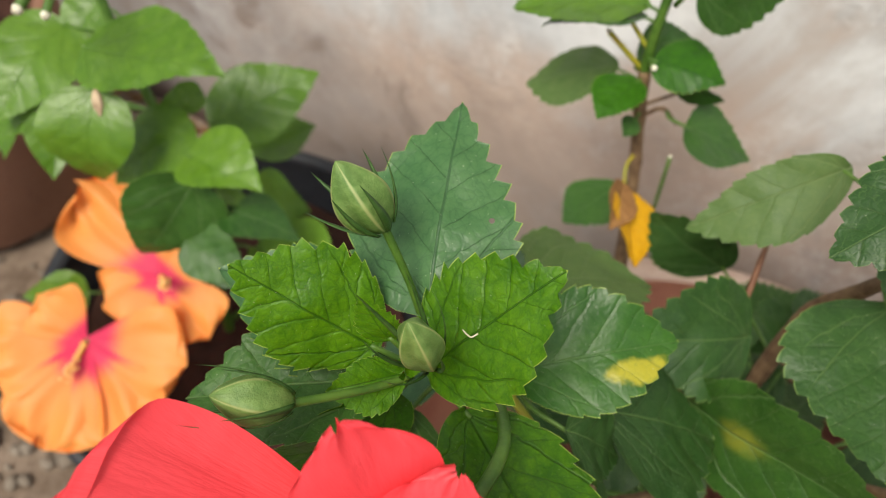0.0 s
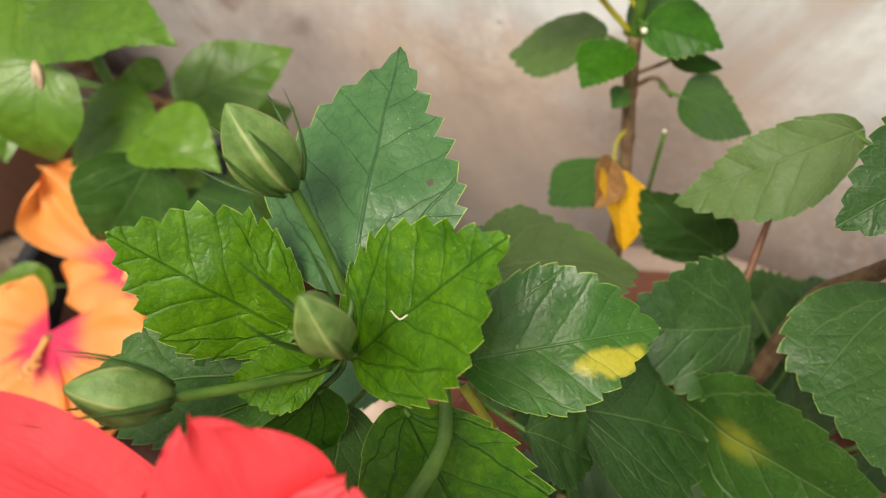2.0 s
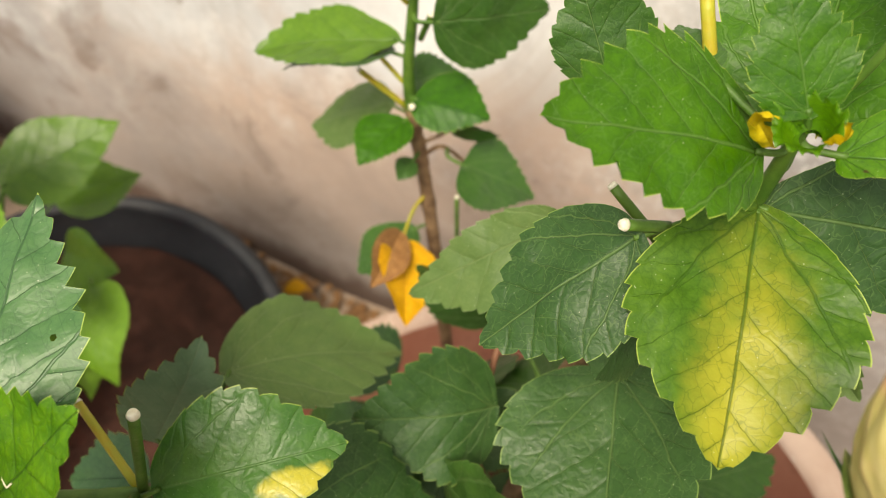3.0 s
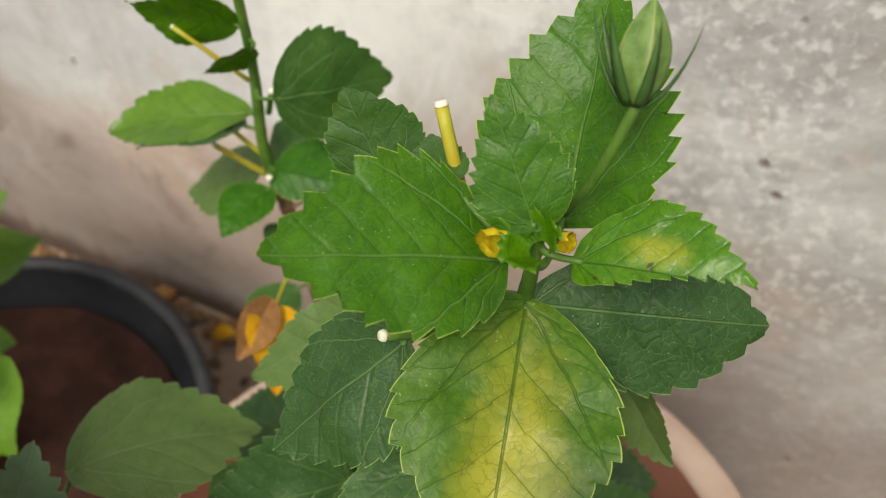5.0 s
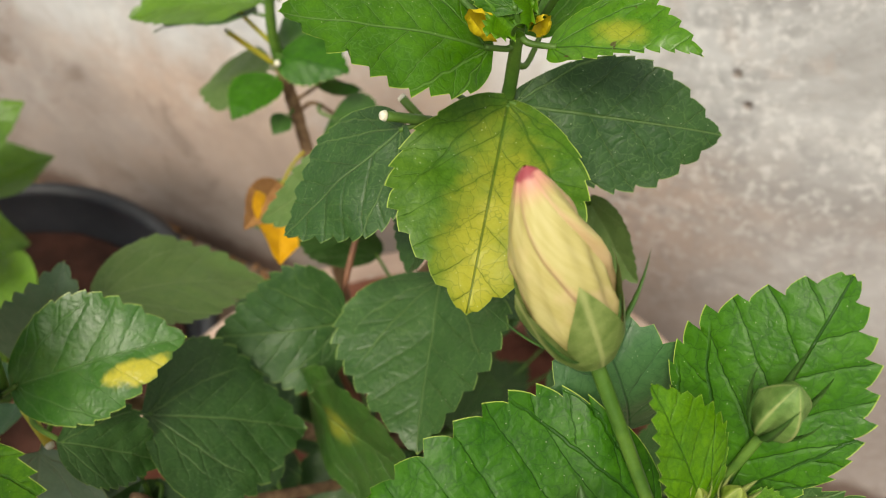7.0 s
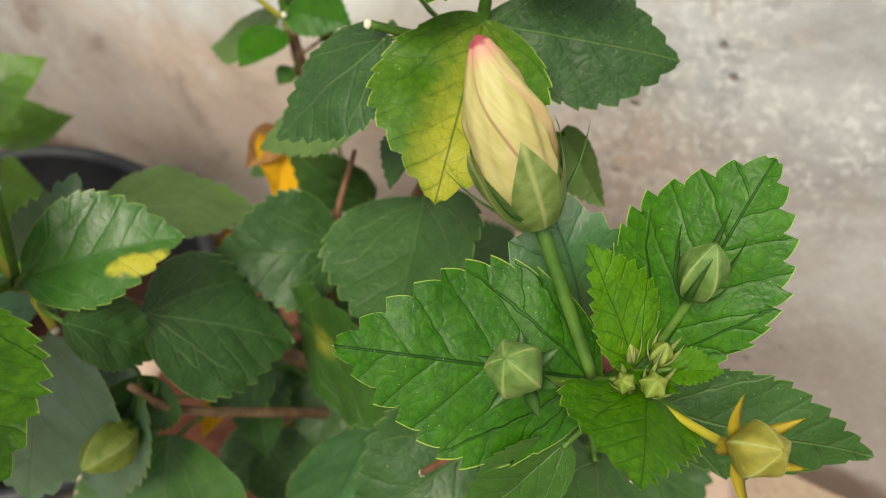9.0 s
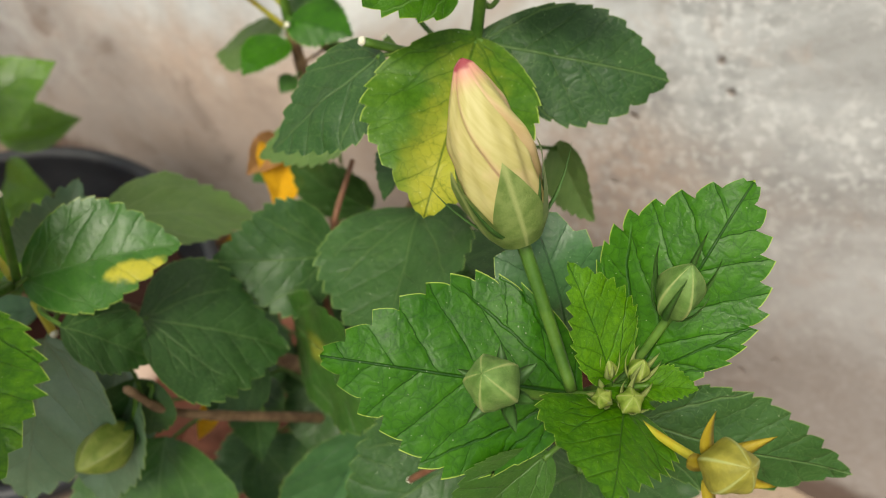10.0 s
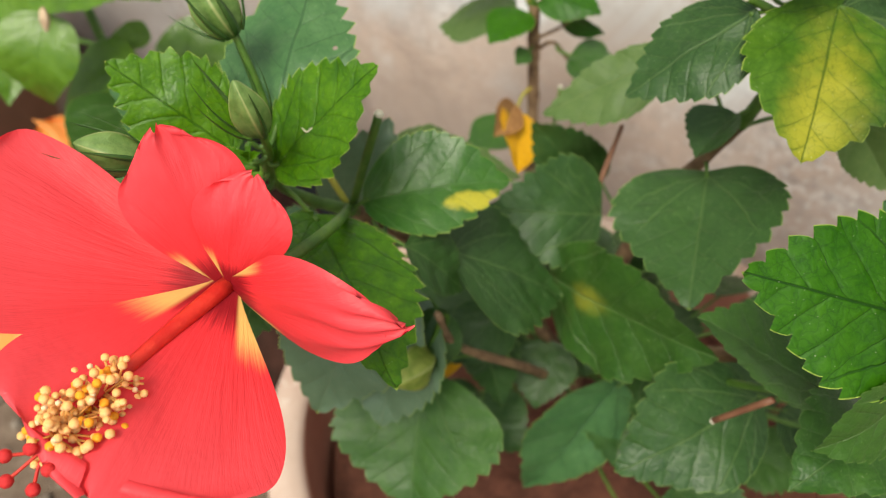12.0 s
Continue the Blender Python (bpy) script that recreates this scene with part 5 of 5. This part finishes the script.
leaf(orange_bush, (-0.2015, 0.5766, 0.2726), (-0.1353, 0.6097, 0.2645), (0.245, -0.261, 0.934), 0.0747, -0.31, 0.37, leaf_glossy, tooth=0.06, vee=0.60, bend=0.120)
leaf(orange_bush, (-0.1802, 0.4213, 0.3844), (-0.1240, 0.3918, 0.3757), (-0.051, -0.368, 0.928), 0.0530, 0.09, 0.30, leaf_glossy, tooth=0.06, vee=0.14, bend=-0.120)
leaf(orange_bush, (-0.1885, 0.4576, 0.3807), (-0.2533, 0.4415, 0.3414), (-0.202, -0.542, 0.816), 0.062, -0.18, 0.34, leaf_glossy, tooth=0.04)
leaf(orange_bush, (-0.2362, 0.4408, 0.4275), (-0.2528, 0.4286, 0.3561), (-0.025, -0.969, 0.244), 0.068, -0.50, 0.34, leaf_glossy, tooth=0.04)
leaf(orange_bush, (-0.1780, 0.4113, 0.3688), (-0.2315, 0.3993, 0.3085), (0.225, -0.974, 0.037), 0.075, -0.12, 0.34, leaf_mature, tooth=0.04)
leaf(orange_bush, (-0.3351, 0.4554, 0.1971), (-0.3919, 0.4493, 0.1997), (0.080, -0.754, 0.652), 0.045, -0.02, 0.34, leaf_glossy, tooth=0.04)
leaf(orange_bush, (-0.2990, 0.4816, 0.3794), (-0.2990, 0.4403, 0.3463), (0.300, -0.750, 0.550), 0.040, 0.08, 0.34, leaf_glossy, tooth=0.04)
leaf(orange_bush, (-0.1849, 0.4035, 0.3209), (-0.1520, 0.3741, 0.2920), (-0.045, -0.714, 0.699), 0.042, -0.04, 0.34, leaf_mature, tooth=0.04)
leaf(orange_bush, (-0.2722, 0.5571, 0.4296), (-0.3003, 0.5250, 0.4069), (-0.037, -0.747, 0.664), 0.038, -0.01, 0.34, leaf_glossy, tooth=0.04)
leaf(orange_bush, (-0.1880, 0.4939, 0.3866), (-0.2188, 0.4751, 0.3849), (0.004, -0.586, 0.811), 0.028, 0.00, 0.34, leaf_glossy, tooth=0.04)
leaf(orange_bush, (-0.1299, 0.4515, 0.2880), (-0.1123, 0.3939, 0.2393), (-0.221, -0.676, 0.703), 0.066, -0.28, 0.34, leaf_glossy, tooth=0.04)
leaf(orange_bush, (-0.3454, 0.5022, 0.3714), (-0.3458, 0.4623, 0.3492), (-0.395, -0.541, 0.743), 0.034, 0.10, 0.34, leaf_glossy, tooth=0.04)
leaf(orange_bush, (-0.3058, 0.4985, 0.3856), (-0.3419, 0.4752, 0.3614), (0.100, -0.620, 0.780), 0.036, -0.05, 0.34, leaf_glossy, tooth=0.04)
leaf(orange_bush, (-0.1725, 0.4282, 0.3441), (-0.1477, 0.4261, 0.3329), (0.333, -0.094, 0.938), 0.022, -0.05, 0.34, leaf_glossy, tooth=0.04)
leaf(orange_bush, (-0.1639, 0.4164, 0.3353), (-0.1091, 0.3993, 0.3191), (0.276, -0.072, 0.958), 0.048, -0.15, 0.34, leaf_mature, tooth=0.04)
leaf(orange_bush, (-0.1926, 0.3986, 0.3230), (-0.1479, 0.3796, 0.2972), (-0.034, -0.736, 0.676), 0.045, 0.04, 0.34, leaf_mature, tooth=0.04)
leaf(orange_bush, (-0.1735, 0.5091, 0.2698), (-0.1201, 0.4799, 0.2732), (-0.335, -0.666, 0.667), 0.053, 0.23, 0.34, leaf_glossy, tooth=0.04)
leaf(orange_bush, (-0.1562, 0.4389, 0.2704), (-0.1308, 0.3839, 0.2382), (0.808, -0.046, 0.587), 0.054, 0.06, 0.34, leaf_glossy, tooth=0.04)


# pruned twigs and dried remains of old flowers
cut_stub(orange_bush, (-0.236, 0.490, 0.518), (-0.2383, 0.3994, 0.5102), 0.0030, stem_green)
cut_stub(orange_bush, (-0.236, 0.490, 0.520), (-0.2262, 0.4036, 0.5039), 0.0026, stem_green)
for p_, q_ in (((-0.2183, 0.4080, 0.4505), (-0.2173, 0.4000, 0.4345)), ((-0.2140, 0.4591, 0.3221), (-0.2130, 0.4521, 0.3081))):
    part("withered_flower", bud_mesh((Vector(q_) - Vector(p_)).length, 0.0030, lobes=4, depth=0.5), husk, orange_bush, aim(p_, q_, (0.1, -0.7, 0.7))[0], "shrivelled tan remains of a flower")


def orange_flower(heart, back, tips, normal, width, column):
    f = part("flower", tube("flower_stalk", [back, Vector(back).lerp(Vector(heart), 0.6) + Vector((0, 0.01, -0.01)), heart], 0.0024, 0.0032)[0], stem_green, orange_bush, label="open orange hibiscus flower with a magenta throat")
    for t, w in zip(tips, width):
        petal(f, heart, t, normal, w, petal_orange, cup=0.10, ruffle=0.15, curl=0.18, peak=0.78)
    part("stamen_column", tube("stamen_column", [heart, Vector(heart).lerp(Vector(column), 0.5), column], 0.0030, 0.0018, 10)[0], column_pale, f)
    r = random.Random(5)
    for i in range(34):
        c = Vector(heart).lerp(Vector(column), r.uniform(0.55, 1.0))
        d = Vector((r.gauss(0, 1), r.gauss(0, 1), r.gauss(0, 1))).normalized()
        part("anther", grain[i % 3], pollen, f, Matrix.Translation(c + d * 0.005))
    return f


orange_flower((-0.3150, 0.3970, 0.2010), (-0.2526, 0.4905, 0.1315),
              [(-0.402, 0.386, 0.196), (-0.356, 0.326, 0.140), (-0.274, 0.330, 0.143), (-0.228, 0.380, 0.190), (-0.350, 0.418, 0.238)],
              (0.0, -0.7, 0.72), (0.088, 0.092, 0.092, 0.092, 0.060), (-0.326, 0.368, 0.190))
orange_flower((-0.2560, 0.4490, 0.2250), (-0.2390, 0.4958, 0.1655),
              [(-0.330, 0.508, 0.284), (-0.228, 0.468, 0.246), (-0.214, 0.408, 0.190), (-0.272, 0.408, 0.196), (-0.302, 0.424, 0.204)],
              (0.1, -0.7, 0.72), (0.092, 0.062, 0.070, 0.076, 0.072), (-0.2400, 0.4230, 0.2440))


# ---- litter on the ground ----
def fallen_leaf(at, turn, size, material, label):
    COUNT[0] += 1
    me = leaf_mesh(size, size * 0.6, 0.3, 0.42, COUNT[0], 0.05, 6, 11)
    me.materials.append(material)
    ob = new("fallen_leaf", me)
    ob.matrix_basis = pose(at[0], at[1], ground_height(at[0], at[1]) + 0.006, 5, 8, turn)
    tagged(ob, label, "leaf", "fallen leaves by the wall")


for s, turn, size in ((-0.72, 20, 0.05), (-0.66, 100, 0.045), (-0.58, 200, 0.04), (-0.50, 300, 0.05), (-0.43, 60, 0.04)):
    p = wall_point(s, 0, 0.05 + 0.02 * math.sin(turn))
    fallen_leaf(p, turn, size, leaf_brown, "dry brown leaf fallen on the ground")
fallen_leaf(wall_point(-0.405, 0, 0.03), 250, 0.035, leaf_dry, "small dry orange leaf fallen by the wall")
fallen_leaf(wall_point(-0.69, 0, 0.035), 150, 0.05, leaf_dry, "small dry orange leaf fallen by the wall")


def litter():
    """Brown flakes and crumbs gathered in the gap along the foot of the wall."""
    r = random.Random(33)
    verts, faces = [], []
    for _ in range(420):
        p = wall_point(r.uniform(-1.0, 0.05), 0, 0.006 + abs(r.gauss(0, 0.016)))
        z = ground_height(p.x, p.y) + r.uniform(0.001, 0.012)
        w, h, t, up = r.uniform(0.002, 0.009), r.uniform(0.002, 0.006), r.uniform(0, 6.28), r.uniform(-0.5, 0.5)
        n0 = len(verts)
        for a, b, c in ((-1, -1, 0), (1, -0.7, 0.2), (0.8, 1, 0), (-0.9, 0.8, -0.2), (0, 0, 0.5)):
            x, y = a * w * math.cos(t) - b * h * math.sin(t), a * w * math.sin(t) + b * h * math.cos(t)
            verts.append((p.x + x, p.y + y, z + c * w * 0.7 + up * x))
        faces += [(n0, n0 + 1, n0 + 4), (n0 + 1, n0 + 2, n0 + 4), (n0 + 2, n0 + 3, n0 + 4), (n0 + 3, n0, n0 + 4)]
    me = mesh_from("leaf_litter", verts, faces, smooth=False)
    me.materials.append(flakes)
    tagged(new("leaf_litter", me), "brown dry leaf crumbs along the foot of the wall", "leaf litter", kind="stuff")


litter()


def pebbles():
    r = random.Random(21)
    verts, faces = [], []
    for _ in range(900):
        x, y = r.uniform(-0.85, 0.05), r.uniform(-0.05, 0.75)
        if (x + 0.215) ** 2 + (y - 0.465) ** 2 < 0.19 ** 2 or NX * x + NY * y > 0.58 or (x - 0.171) ** 2 + (y - 0.272) ** 2 < 0.25 ** 2:
            continue
        s = r.uniform(0.003, 0.009) * (1.6 if r.random() < 0.1 else 1)
        bm = bmesh.new()
        bmesh.ops.create_icosphere(bm, subdivisions=1, radius=s)
        t = r.uniform(0, 6.28)
        n0 = len(verts)
        for v in bm.verts:
            k = 1 + 0.35 * noise.noise(v.co * (0.9 / s) + Vector((x * 90, y * 90, 0)))
            vx, vy, vz = v.co.x * k * 1.25, v.co.y * k * 0.9, v.co.z * k * 0.6
            verts.append((x + vx * math.cos(t) - vy * math.sin(t), y + vx * math.sin(t) + vy * math.cos(t), vz + s * 0.3 + ground_height(x, y)))
        faces += [tuple(n0 + v.index for v in f.verts) for f in bm.faces]
        bm.free()
    me = mesh_from("pebbles", verts, faces)
    me.materials.append(stone_grey)
    tagged(new("pebbles", me), "loose grey-brown pebbles scattered on the earth", "pebbles", kind="stuff")


pebbles()
